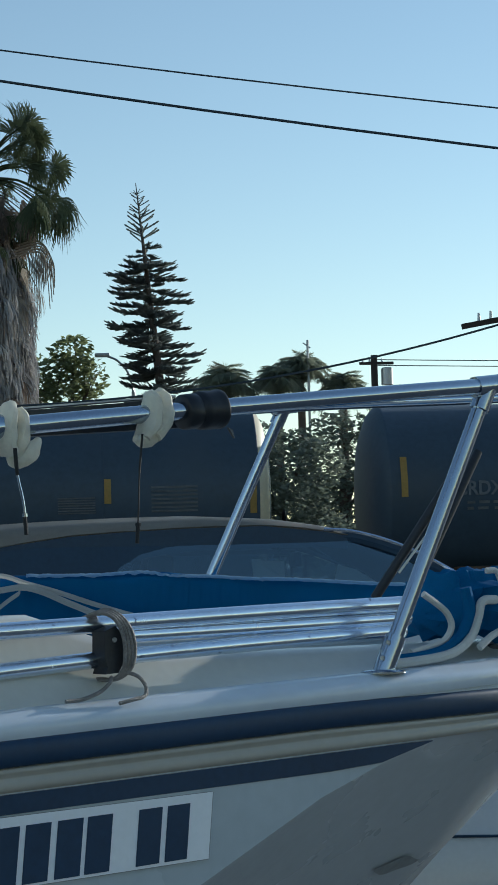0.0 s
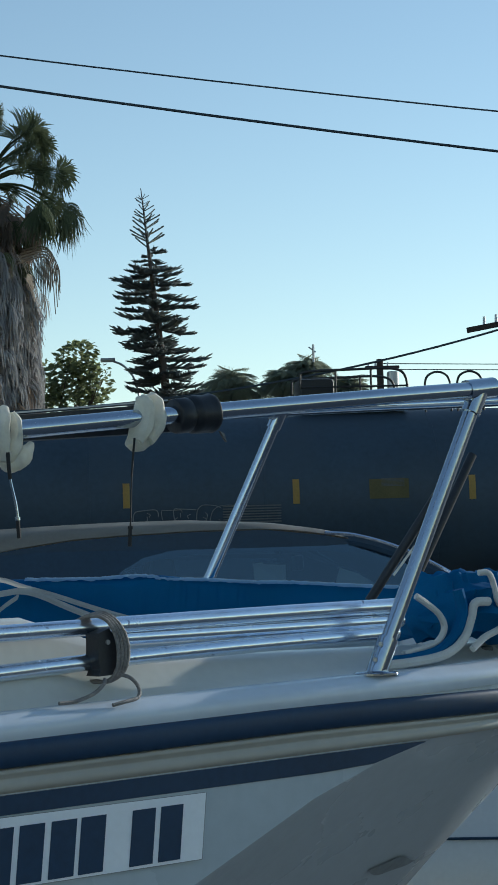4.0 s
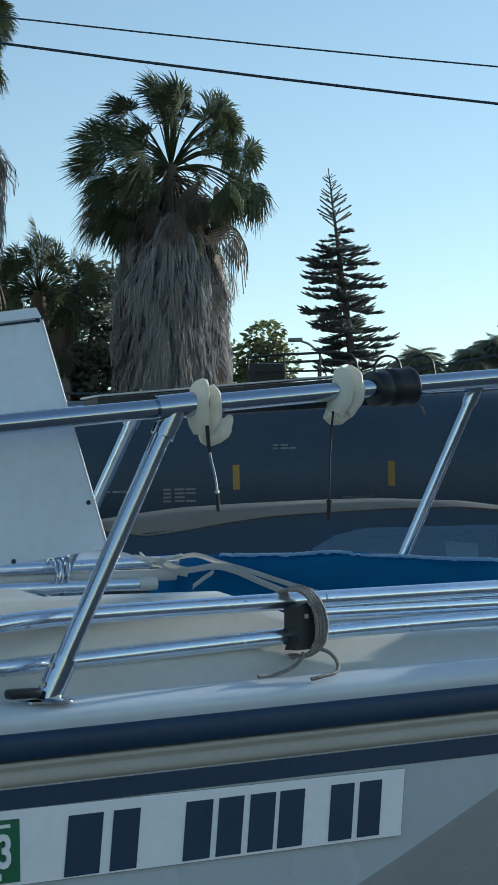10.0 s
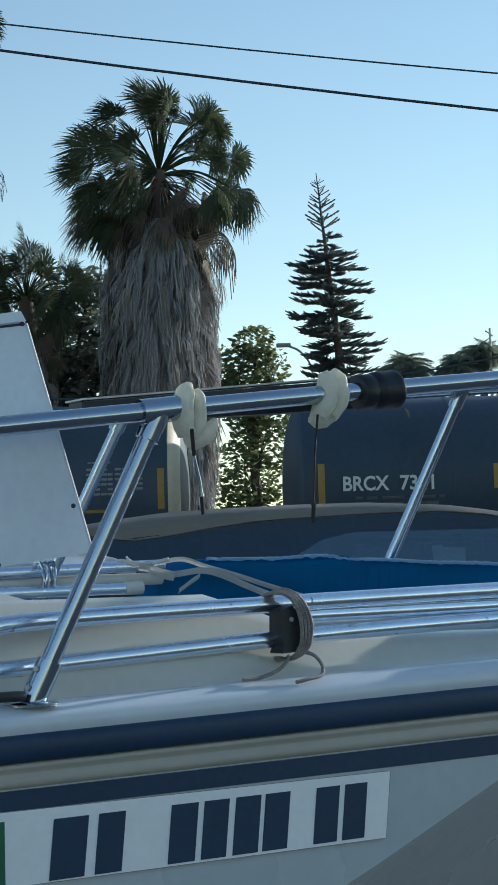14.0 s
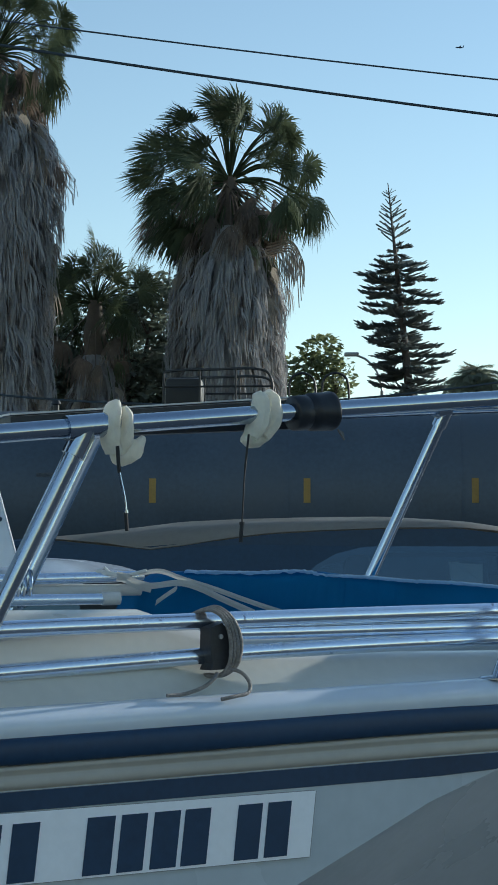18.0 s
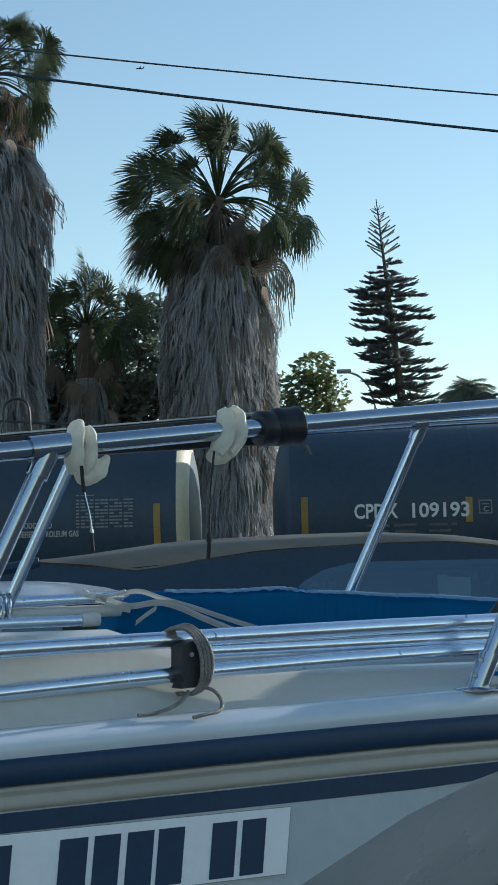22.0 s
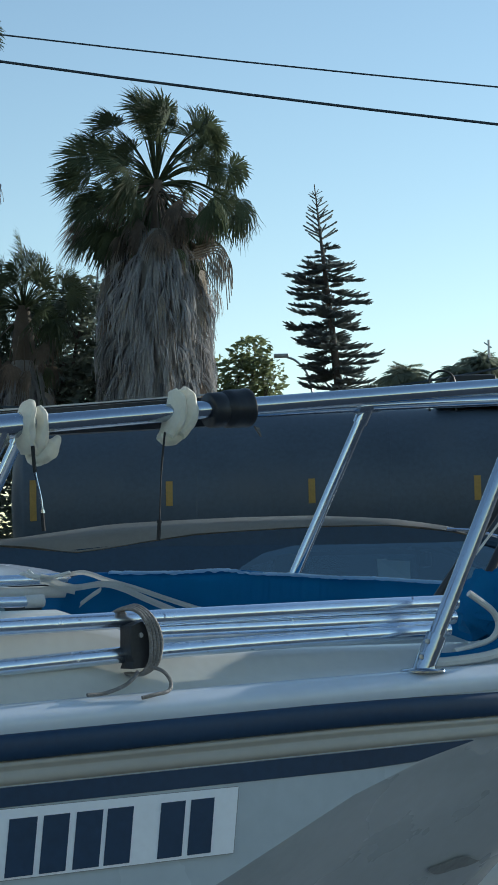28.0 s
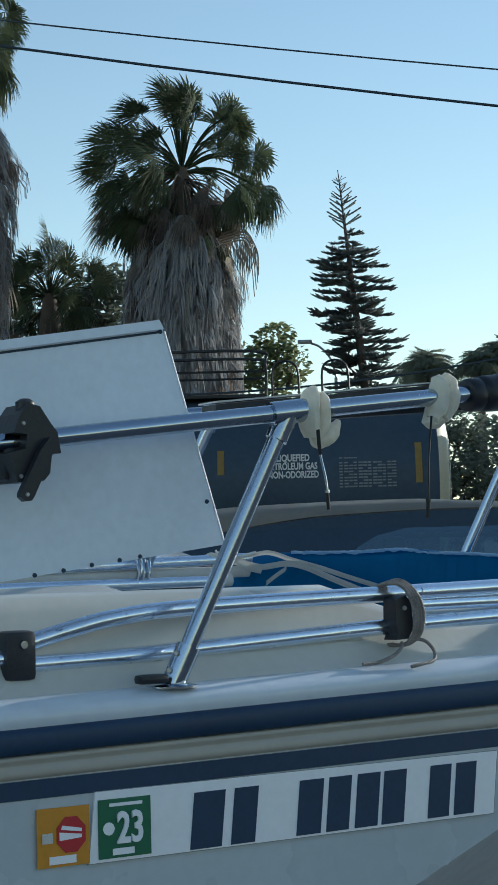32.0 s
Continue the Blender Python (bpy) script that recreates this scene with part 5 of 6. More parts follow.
def doodle(parent, x0, z0, w, h, seed, material, line, filled=None, n=5):
    """Rounded spray-paint shapes and strokes on the tank's skin, no writing."""
    rnd = random.Random(seed)
    for k in range(n):
        cx, rx, rz = x0 + w * (k + 0.5) / n + rnd.uniform(-0.06, 0.06), w / n * rnd.uniform(0.42, 0.72), h / 2 * rnd.uniform(0.7, 1.1)
        e_, tilt = rnd.uniform(0.35, 1.0), rnd.uniform(-0.25, 0.35)
        loop = []
        for q in range(29):
            a_ = 2 * math.pi * q / 28
            ca, sa = math.cos(a_), math.sin(a_)
            z = z0 + rz * math.copysign(abs(sa) ** e_, sa) * (1 + 0.10 * math.sin(3 * a_ + seed + k))
            loop.append((cx + rx * math.copysign(abs(ca) ** e_, ca) + tilt * (z - z0), z))
        if filled:
            bm_ = bmesh.new()
            bm_.faces.new([bm_.verts.new((x, skin(z, 0.010 + 0.002 * (k % 2)), z)) for x, z in loop[:-1]])
            bmesh.ops.triangulate(bm_, faces=bm_.faces[:])
            part("spray_fill", bm_, filled, parent, "dark red spray-paint shape", smooth=0)
        a0 = rnd.randint(0, 4)
        run = loop[a0 : a0 + (rnd.randint(14, 22) if not filled else rnd.randint(18, 25))]
        part("spray_line", tube([(x, skin(z, 0.016), z) for x, z in run], line * rnd.uniform(0.7, 1.2), 5), material, parent)
        for _ in range(2):
            u0, v0, u1 = rnd.uniform(-0.6, 0.5), rnd.uniform(-0.5, 0.6), rnd.uniform(-0.35, 0.35)
            pts = bend([(cx + rx * u0, 0, z0 + rz * v0), (cx + rx * (u0 + u1), 0, z0 + rz * (v0 - 0.25)), (cx + rx * (u0 + u1 * 0.6), 0, z0 + rz * (v0 - 0.6))], 4)
            part("spray_line", tube([(p.x, skin(p.z, 0.016), p.z) for p in pts], line * 0.8, 5), material, parent)



def bubbles(parent, humps, seed):
    """A row of red spray-painted humps with pale outlines: (start, end, top, lean) along the tank."""
    rnd = random.Random(seed)
    for k, (x0, x1, zt, lean_) in enumerate(humps):
        arch = []
        for q in range(17):
            a_ = math.pi * (1 - q / 16)
            ca, sa = math.cos(a_), math.sin(a_)
            z = 2.02 + (zt - 2.02) * abs(sa) ** 0.7
            arch.append((0.5 * (x0 + x1) + 0.5 * (x1 - x0) * math.copysign(abs(ca) ** 0.7, ca) + lean_ * (z - 2.02), z))
        bm_ = bmesh.new()
        base_ = 1.98
        cols = [[(x, skin(base_ + (z - base_) * t, 0.010 + 0.002 * (k % 3)), base_ + (z - base_) * t) for t in (0, 0.25, 0.5, 0.75, 1)] for x, z in arch]
        part("spray_fill", grid(cols, bm_), SPRAYR, parent, "dark red spray-paint hump", smooth=0)
        part("spray_line", tube([(x, skin(z, 0.018), z) for x, z in arch], 0.012, 5), SPRAYW, parent)
        if k % 3 == 0:
            cx, cz = 0.5 * (x0 + x1) + rnd.uniform(-0.1, 0.1), zt - 0.18
            part("spray_line", tube([(cx + 0.07 * math.cos(q * 0.5) + lean_ * 0.5, skin(cz + 0.12 * math.sin(q * 0.5), 0.018), cz + 0.12 * math.sin(q * 0.5)) for q in range(9 + k % 3)], 0.010, 5), SPRAYW, parent)


bubbles(c3, [(-12.2, -11.3, 2.72, 0.1), (-11.6, -10.75, 2.70, 0.2), (-11.0, -10.1, 2.72, -0.15), (-10.4, -9.55, 2.77, 0.12), (-9.42, -8.64, 2.78, 0.0)], 1)
bubbles(c3, [(-8.2, -7.75, 2.83, 0.15), (-7.8, -7.4, 2.85, 0.0), (-7.45, -7.0, 2.84, -0.1), (-7.05, -6.7, 2.84, 0.1), (-6.75, -6.35, 2.83, 0.0), (-6.45, -6.1, 2.87, 0.12), (-6.2, -5.75, 2.85, -0.1)], 2)
bubbles(c3, [(-5.7, -4.8, 2.68, 0.25), (-5.15, -4.5, 2.74, -0.15), (-4.8, -4.1, 2.72, -0.2), (-4.4, -3.7, 2.79, 0.1), (-3.85, -3.3, 2.82, 0.1), (-3.4, -2.85, 2.86, 0.0)], 3)
bubbles(c3, [(-2.7, -2.2, 2.82, 0.1), (-2.3, -1.8, 2.85, -0.1), (-1.9, -1.35, 2.80, 0.0)], 4)
for x, z, s_ in ((-10.2, 2.62, 0.14), (-3.55, 2.58, 0.14), (-9.25, 2.80, 0.06)):
    for sgn in (1, -1):
        part("spray_line", tube([(x - s_, skin(z - s_ * sgn, 0.020), z - s_ * sgn), (x, skin(z, 0.020), z), (x + s_, skin(z + s_ * sgn, 0.020), z + s_ * sgn)], 0.009, 5), SPRAYW, c3)
doodle(c1, -8.4, 2.50, 1.8, 0.46, 21, FADED, 0.010, None, 6)
for x0, x1, zt in ((-10.59, -9.68, 2.79), (-9.64, -9.11, 2.80), (-9.07, -8.61, 2.80), (-7.81, -7.11, 2.76)):
    part("spray_line", tube([(x, skin(z, 0.016), z) for x, z in ((x0, 2.42), (x0 + 0.01, 2.6), (x0, zt), (0.5 * (x0 + x1), zt + 0.015), (x1, zt - 0.01), (x1 - 0.02, 2.6), (x1, 2.46), (x0 + 0.02, 2.44))], 0.011, 5), FADED, c4)
part("spray_line", tube([(-8.21 + 0.37 * math.cos(q * 0.262), skin(2.48 + 0.36 * math.sin(q * 0.262), 0.016), 2.48 + 0.36 * math.sin(q * 0.262)) for q in range(13)], 0.011, 5), FADED, c4)
doodle(c4, -12.8, 2.52, 2.1, 0.34, 31, CHALK, 0.011, None, 5)
lettering("YB'S", 0.30, FADED, c4, pose(-6.93, skin(2.62, 0.016), 2.52), "lettering", "hand-sprayed letters", wide=1.3)
for i in (3, 4, 5, 6):
    stencil_table(CARS[i][0], -1.60, -0.68, 2.74, 3.22, 6, 8)
    stencil_table(CARS[i][0], -1.58, -1.2, 3.26, 3.31, 1, 5)
    stencil_table(CARS[i][0], -9.23, -8.69, 2.52, 2.77, 4, 3)
    stencil_table(CARS[i][0], -7.45, -7.06, 3.34, 3.45, 2, 3)
    stencil_table(CARS[i][0], -10.19, -9.76, 2.69, 2.76, 1, 3)
    part("placard", patch(-1.62, -1.29, 2.46, 2.51), YELLOW, CARS[i][0], "narrow yellow label")
doodle(CARS[1][0], -10.3, 2.68, 1.35, 0.36, 41, CHALK, 0.010, None, 5)
doodle(CARS[2][0], -10.6, 2.55, 1.6, 0.3, 43, CHALK, 0.008, None, 5)


# ---- trees beyond the track ----
def frond(tree, rnd, name, heart, off, blade, material, spread=105, tips=0.5, sag=0.15, roll=None, fingers=26, wind=0.12, lift=0.14):
    """One palm leaf: a stalk arching from the heart to off, and a pleated fan, joined near the stalk and split into hanging tips."""
    bm_ = bmesh.new()
    heart, off = Vector(heart), Vector(off)
    mid = heart + off * 0.5 + Vector((0, 0, lift * Vector((off.x, off.y, 0)).length))
    hub = heart + off
    line = bend([heart, mid, hub], 4)
    sweep(bm_, line, [0.024 - 0.013 * i / (len(line) - 1) for i in range(len(line))], 5)
    way = (hub - mid).normalized()
    side = way.cross(Vector((0.02, 0.03, 1))).normalized()
    side = Matrix.Rotation(rnd.choice((-1, 1)) * rnd.uniform(0.45, 1.5) if roll is None else roll, 3, way) @ side
    nrm = way.cross(side)
    step = 2 * radians(spread) / (fingers - 1)
    for k in range(fingers):
        a = radians(spread) * (2 * k / (fingers - 1) - 1) + rnd.uniform(-0.02, 0.02)
        ln = blade * (1.0 - 0.25 * (abs(a) / 2) ** 1.5) * rnd.uniform(0.82, 1.12)
        d = math.cos(a) * way + math.sin(a) * side
        e = -math.sin(a) * way + math.cos(a) * side
        fall, pl = tips * rnd.uniform(0.45, 1.5), 0.02 * blade * (1 if k % 2 else -1)
        prev = None
        for t in (0.06, 0.34, 0.60, 0.80, 1.0):
            w = ln * math.tan(step / 2) * (t * 1.06 if t < 0.7 else 0.40 if t < 0.9 else 0.05)
            q = max(0.0, t - 0.5) * 2
            c = hub + d * ln * (t - 0.22 * q * fall) + nrm * pl * t + Vector((-wind * ln * q * rnd.uniform(0.5, 1.2), 0, -sag * ln * t * t - fall * ln * 0.5 * q ** 1.4))
            row = [bm_.verts.new(c - e * w), bm_.verts.new(c + e * w)]
            if prev:
                bm_.faces.new((prev[0], prev[1], row[1], row[0]))
            prev = row
    return part(name, bm_, material, tree, smooth=0)


def skirt_width(drop, wide):
    """The skirt's half width at a drop below the heart."""
    return wide * float(np.interp(drop, [0.2, 0.9, 1.4, 1.9, 2.6, 3.4, 5.0, 9.0], [0.20, 0.34, 0.62, 0.88, 1.0, 1.0, 0.88, 0.78]))


def fan_palm(x, y, heart, wide, low, label, seed, leaves, reach, blade=0.8, deads=40, hanging=900, fringe=30, lean=0.0, loose=0, clump=2):
    """leaves: places of the fans in the crown, as (x, z) from the heart; reach: how far out the crown goes."""
    rnd = random.Random(seed)
    tree = thing("fan_palm", Matrix.Translation((x, y, 0)), label, "palm tree", "fan palms beyond the track")
    part("trunk", tube([(lean * (1 - t), 0, heart * t) for t in (0, 0.3, 0.6, 0.9, 1.0)], [0.42, 0.34, 0.30, 0.30, 0.16], 14), BARK, tree, "grey-brown trunk")
    core = [(d, skirt_width(d, wide) * 0.66) for d in (1.0, 1.5, 1.9, 2.6, 4.0, heart - low)]
    core[0] = (1.1, 0.05)
    part("skirt_core", tube([(lean * d / heart, 0, heart - d) for d, r in core], [r for d, r in core], 18), THATCH, tree)
    # dead leaves, folded and hanging against each other in ragged tiers
    vs, fs = [], []
    for k in range(hanging):
        drop = 1.45 + (heart - low - 1.6) * rnd.random() ** 0.9
        az = rnd.uniform(0, 2 * math.pi)
        out = skirt_width(drop, wide) * (1 + 0.16 * noise.noise(Vector((math.cos(az) * 1.5, math.sin(az) * 1.5, drop * 0.8 + seed))))
        r0, r1 = out * rnd.uniform(0.55, 0.80), out * rnd.uniform(0.80, 1.06)
        far_, side = Vector((math.cos(az), math.sin(az), 0)), Vector((-math.sin(az), math.cos(az), 0))
        long_, fan_w = rnd.uniform(0.7, 1.6), rnd.uniform(0.05, 0.22)
        swing = rnd.uniform(-0.12, 0.12)
        at = Vector((lean * drop / heart, 0, heart - drop))
        for f in range(8):
            u = (f - 3.5) / 3.5
            ln, w = long_ * rnd.uniform(0.55, 1.1), rnd.uniform(0.007, 0.022)
            b0 = len(vs)
            for q, ww in ((0, 0.5), (0.3, 1.0), (0.7, 0.9), (1.0, 0.12)):
                c = at + far_ * (r0 + (r1 - r0) * min(1, q * 2.2) + 0.05 * u * u * q) + side * (u * fan_w * (0.15 + 0.85 * q) + swing * q + 0.03 * math.sin(q * 5 + f)) - Vector((0, 0, ln * q))
                vs += [c - side * w * ww, c + side * w * ww + far_ * 0.02 * rnd.uniform(-1, 1)]
            fs += [(b0 + 2 * q, b0 + 2 * q + 1, b0 + 2 * q + 3, b0 + 2 * q + 2) for q in range(3)]
    me = bpy.data.meshes.new("skirt")
    me.from_pydata(vs, [], fs)
    me.materials.append(THATCH)
    ob = new("skirt", me)
    ob.parent = tree
    ob["label"] = "shaggy grey skirt of dead hanging leaves"
    top_ = (0, 0, heart - 0.1)
    # living fans
    for k, (dx, dz) in enumerate(leaves):
        deep = math.sqrt(max(0.04, reach * reach - dx * dx - dz * dz)) * rnd.uniform(0.25, 0.9) * (1 if k % 2 else -1)
        for _ in range(clump):
            near_ = Vector((dx + rnd.uniform(-0.15, 0.15), deep + rnd.uniform(-0.35, 0.35), dz + rnd.uniform(-0.20, 0.20)))
            frond(tree, rnd, "frond", top_, near_ * (0.90 if dz > 0 else 0.80) * rnd.uniform(0.85, 1.05), blade * rnd.uniform(0.85, 1.15), FROND if dz > -0.8 or k % 3 else THATCHR, rnd.uniform(50, 95), 0.22 if dz > -0.4 else 0.6, 0.05 if dz > -0.4 else 0.25, fingers=32, wind=0.22)
    # withered fans under the crown, then at the skirt's edge
    for k in range(deads):
        az, dip = k * 2.39996 + rnd.uniform(-0.3, 0.3), rnd.uniform(0.4, 2.2)
        r = rnd.uniform(0.55, 1.0) * min(1.45, reach * 0.7) * (1.1 - 0.2 * dip)
        frond(tree, rnd, "dead_frond", (0, 0, heart - 0.3), (r * math.cos(az), r * math.sin(az), -dip), blade * rnd.uniform(0.55, 0.85), (THATCHD, FROND, THATCHD, THATCHR)[k % 4], rnd.uniform(45, 95), 0.8, 0.35, fingers=18, lift=0.12)
    for k in range(fringe):
        drop = 1.3 + (heart - low - 1.8) * rnd.random()
        az = k * 2.39996 + rnd.uniform(-0.3, 0.3)
        r = skirt_width(drop, wide) * rnd.uniform(0.80, 0.98)
        d = Vector((math.cos(az), math.sin(az), 0))
        frond(tree, rnd, "dead_frond", d * r * 0.7 + Vector((0, 0, heart - drop + 0.35)), d * r * 0.30 - Vector((0, 0, 0.42)), blade * rnd.uniform(0.55, 0.9), (THATCHR, THATCHF)[k % 2], rnd.uniform(30, 60), 1.1, 0.5, fingers=14, lift=0.5, wind=0.03)
    # leaves hanging loose, only their stalks and a few threads left
    for k in range(loose):
        d = Vector((0.95, -0.25 - 0.12 * k, 0)).normalized()
        z0, r = heart - 1.75 - 0.10 * k, skirt_width(1.9, wide)
        bm_ = tube(bend([d * r * 0.75 + Vector((0, 0, z0)), d * (r + 0.25 + 0.09 * k) + Vector((0, 0, z0 + 0.06)), d * (r + 0.58 + 0.06 * k) + Vector((0, 0, z0 - 0.45)), d * (r + 0.62 + 0.07 * k) + Vector((0, 0, z0 - 0.95 - 0.1 * k))], 5), [0.022] * 8 + [0.012] * 8, 5)
        for f in range(7):
            p = d * (r + 0.25 + 0.05 * f) + Vector((0, 0.04 * (f - 3), z0 - 0.06 * f))
            sweep(bm_, bend([p, p + d * 0.05 - Vector((0, 0, 0.3)), p + d * 0.02 - Vector((0, 0, rnd.uniform(0.45, 0.9)))], 3), [0.016, 0.02, 0.02, 0.02, 0.016, 0.012, 0.003], 4)
        part("loose_leaf", bm_, THATCHF, tree, "withered leaf hanging loose")
    return tree


CROWN = [(0.22, 2.12), (0.38, 1.92), (0.30, 1.50), (1.35, 1.45), (1.75, 1.05), (1.55, 0.55), (1.95, 0.35), (-0.09, 2.10), (-0.22, 1.92), (0.12, 1.95), (-0.25, 1.60), (0.12, 1.80), (-1.12, 1.45), (-1.30, 1.20), (-1.50, 0.85), (-1.15, 0.90), (-0.78, 0.24), (-1.65, 0.0), (-1.97, -0.65), (-1.35, -0.25), (-2.15, -1.45), (-1.75, -1.05), (-1.25, -1.55), (1.15, 1.50), (1.30, 1.15), (1.60, 0.80), (1.10, 0.62), (1.95, -0.40), (2.50, -0.60), (2.60, -0.95), (1.75, -0.75), (0.75, 0.25), (-0.5, -0.5), (0.4, -0.7), (-1.75, 0.40), (-2.05, -0.15), (-2.0, 0.25), (-0.9, -1.3), (-0.9, -0.6), (-0.3, -1.4), (-1.6, -1.6), (0.35, -1.5), (0.8, -1.2), (0.75, -0.5), (-0.3, -0.9), (-2.1, -1.0), (-0.65, 0.75), (0.95, 0.80), (0.02, 1.25), (-0.95, 0.45)]
fan_palm(-2.38, 46, 11.5, 1.50, 1.6, "tall fan palm with dark crown and shaggy grey skirt", 11, CROWN, 2.45, 0.78, 96, 1350, 44, loose=5, clump=3)
rnd = random.Random(4)
TALLC = [(2.0 * math.cos(a) * rnd.uniform(0.5, 1.0), 1.9 * math.sin(a) * rnd.uniform(0.6, 1.0)) for a in [-0.75 + 4.65 * k / 33 for k in range(34)]]
fan_palm(-8.0, 44, 14.2, 1.75, 4.0, "taller fan palm with a long shaggy skirt of dead leaves", 23, TALLC, 2.1, 0.72, 80, 1300, 70, clump=3)
YOUNGC = [(1.5 * math.cos(a) * rnd.uniform(0.35, 1.0), 1.35 * math.sin(a) * rnd.uniform(0.5, 1.0)) for a in [-0.5 + 4.1 * k / 25 for k in range(26)]]
fan_palm(-6.0, 48, 8.7, 0.75, 5.6, "young fan palm between taller palms", 37, YOUNGC, 1.7, 0.80, 14, 160, 8)


def frond_turn(az, el, roll=0.0):
    return Matrix.Rotation(az, 4, "Z") @ Matrix.Rotation(-el, 4, "Y") @ Matrix.Rotation(roll, 4, "X")


def leaf_cloud(tree, name, material, blobs, count, size, seed, label="", hole=-0.2):
    """Many small leaves in several uneven clumps, joined into one crown."""
    rnd = random.Random(seed)
    vs, fs = [], []
    wts = [b[3] * b[4] for b in blobs]
    for k in range(count):
        bx, by, bz, rx, rz = rnd.choices(blobs, wts)[0]
        d = Vector((rnd.gauss(0, 1), rnd.gauss(0, 1), rnd.gauss(0, 1))).normalized() * rnd.random() ** 0.38
        p = Vector((bx + d.x * rx, by + d.y * rx, bz + d.z * rz))
        if noise.noise(p * 1.6 + Vector((seed, 0, 0))) < hole:
            continue
        a, s = rnd.uniform(0, 6.28), size * rnd.uniform(0.6, 1.4)
        u = Vector((math.cos(a), math.sin(a), rnd.uniform(-0.6, 0.6))).normalized()
        v = u.orthogonal().normalized()
        v = Matrix.Rotation(rnd.uniform(0, 6.28), 3, u) @ v
        b0 = len(vs)
        vs += [p - u * s, p + v * s * 0.45, p + u * s, p - v * s * 0.45]
        fs.append((b0, b0 + 1, b0 + 2, b0 + 3))
    me = bpy.data.meshes.new(name)
    me.from_pydata(vs, [], fs)
    me.materials.append(material)
    ob = new(name, me)
    ob.parent = tree
    if label:
        ob["label"] = label
    return ob


def broad_tree(x, y, h, blobs, count, material, label, seed, size=0.10):
    rnd = random.Random(seed)
    tree = thing("tree", Matrix.Translation((x, y, 0)), label, "tree", "broad-leaved trees beyond the track")
    bm_ = tube(bend([(0, 0, 0), (0.1, 0, h * 0.3), (-0.05, 0, h * 0.6), (0, 0, h * 0.8)], 3), [0.2 - 0.012 * i for i in range(10)], 8)
    for bx, by, bz, rx, rz in blobs:
        z0 = min(h * 0.55, bz * 0.7)
        sweep(bm_, bend([(0, 0, z0), (bx * 0.4, by * 0.4, z0 + (bz - z0) * 0.55), (bx, by, bz)], 3), [0.09, 0.08, 0.07, 0.05, 0.045, 0.035, 0.02], 5)
        for k in range(4):
            q = Vector((rnd.uniform(-1, 1) * rx, rnd.uniform(-1, 1) * rx, rnd.uniform(-0.6, 1) * rz)) * 0.8
            sweep(bm_, [(bx * 0.7, by * 0.7, z0 + (bz - z0) * 0.75), Vector((bx, by, bz)) + q], [0.03, 0.008], 4)
    part("trunk", bm_, PBARK, tree, "dark trunk with limbs")
    leaf_cloud(tree, "crown", material, blobs, count, size, seed, "uneven leafy crown")
    return tree


broad_tree(-0.2, 56, 8.6, [(-0.7, 0, 7.6, 0.8, 0.9), (0.1, 0.2, 8.2, 0.7, 0.75), (0.55, -0.2, 7.5, 0.6, 0.7), (-0.2, 0, 6.6, 1.1, 1.0), (0.3, 0, 5.4, 1.1, 1.0), (-0.4, 0, 4.2, 1.3, 1.2), (0.2, 0.3, 3.0, 1.2, 1.0)], 7000, LEAF, "sunlit green broad-leaved tree between palm and conifer", 51, 0.115)
broad_tree(-5.2, 50, 9.3, [(-2.2, 0, 7.3, 1.5, 1.4), (-0.6, 0.3, 8.5, 0.9, 0.9), (0.6, 0, 8.9, 1.0, 0.9), (1.4, 0, 7.2, 1.1, 1.1), (-0.5, -0.2, 6.2, 1.7, 1.3), (1.2, 0, 5.2, 1.6, 1.3), (-2.4, 0, 5.2, 1.7, 1.4), (0, 0, 3.6, 2.6, 1.5), (0.2, 0.5, 7.4, 1.6, 1.2), (2.2, 0.4, 6.0, 1.4, 1.6)], 30000, LEAFD, "dark dense tree standing behind the palms", 52, 0.12)
broad_tree(-9.5, 50, 7.5, [(-1.5, 0, 6.0, 1.8, 1.6), (0.6, 0, 6.8, 1.4, 1.3), (0.2, 0, 4.6, 2.2, 1.6), (-2.5, 0, 4.0, 2.0, 1.6), (2.2, 0, 6.4, 1.5, 1.5)], 17000, LEAFD, "dark dense tree standing behind the palms", 53, 0.13)
broad_tree(5.4, 62, 6.2, [(-1.6, 0, 3.2, 1.4, 1.3), (0.2, 0, 4.6, 1.5, 1.3), (1.6, 0, 4.0, 1.4, 1.4), (0.6, 0, 5.8, 1.0, 0.9), (2.6, 0.4, 5.2, 1.0, 1.0), (-1.0, 0.3, 5.2, 0.9, 0.9), (2.4, 0, 2.6, 1.5, 1.2), (0, 0, 2.2, 2.2, 1.2)], 15000, LEAFD, "green tree behind the track", 54, 0.11)
broad_tree(9.4, 66, 6.6, [(-1.7, 0, 6.0, 1.2, 0.7), (0.1, 0, 6.6, 1.4, 0.7), (1.7, 0, 6.6, 1.1, 0.7), (-1.2, 0, 4.2, 1.5, 1.3), (0.8, 0, 5.2, 1.4, 1.2), (1.8, 0, 3.8, 1.5, 1.3), (-0.3, 0, 2.8, 2.0, 1.3), (2.6, 0.3, 5.6, 1.2, 1.1)], 10000, LEAFD, "green tree behind the track", 55, 0.13)
broad_tree(14.5, 70, 6.2, [(-1.2, 0, 4.6, 1.6, 1.5), (1.0, 0, 5.2, 1.5, 1.4), (-0.6, 0.3, 6.0, 1.2, 1.0), (0, 0, 2.8, 2.4, 1.4)], 10000, LEAF, "green tree behind the track", 56, 0.14)


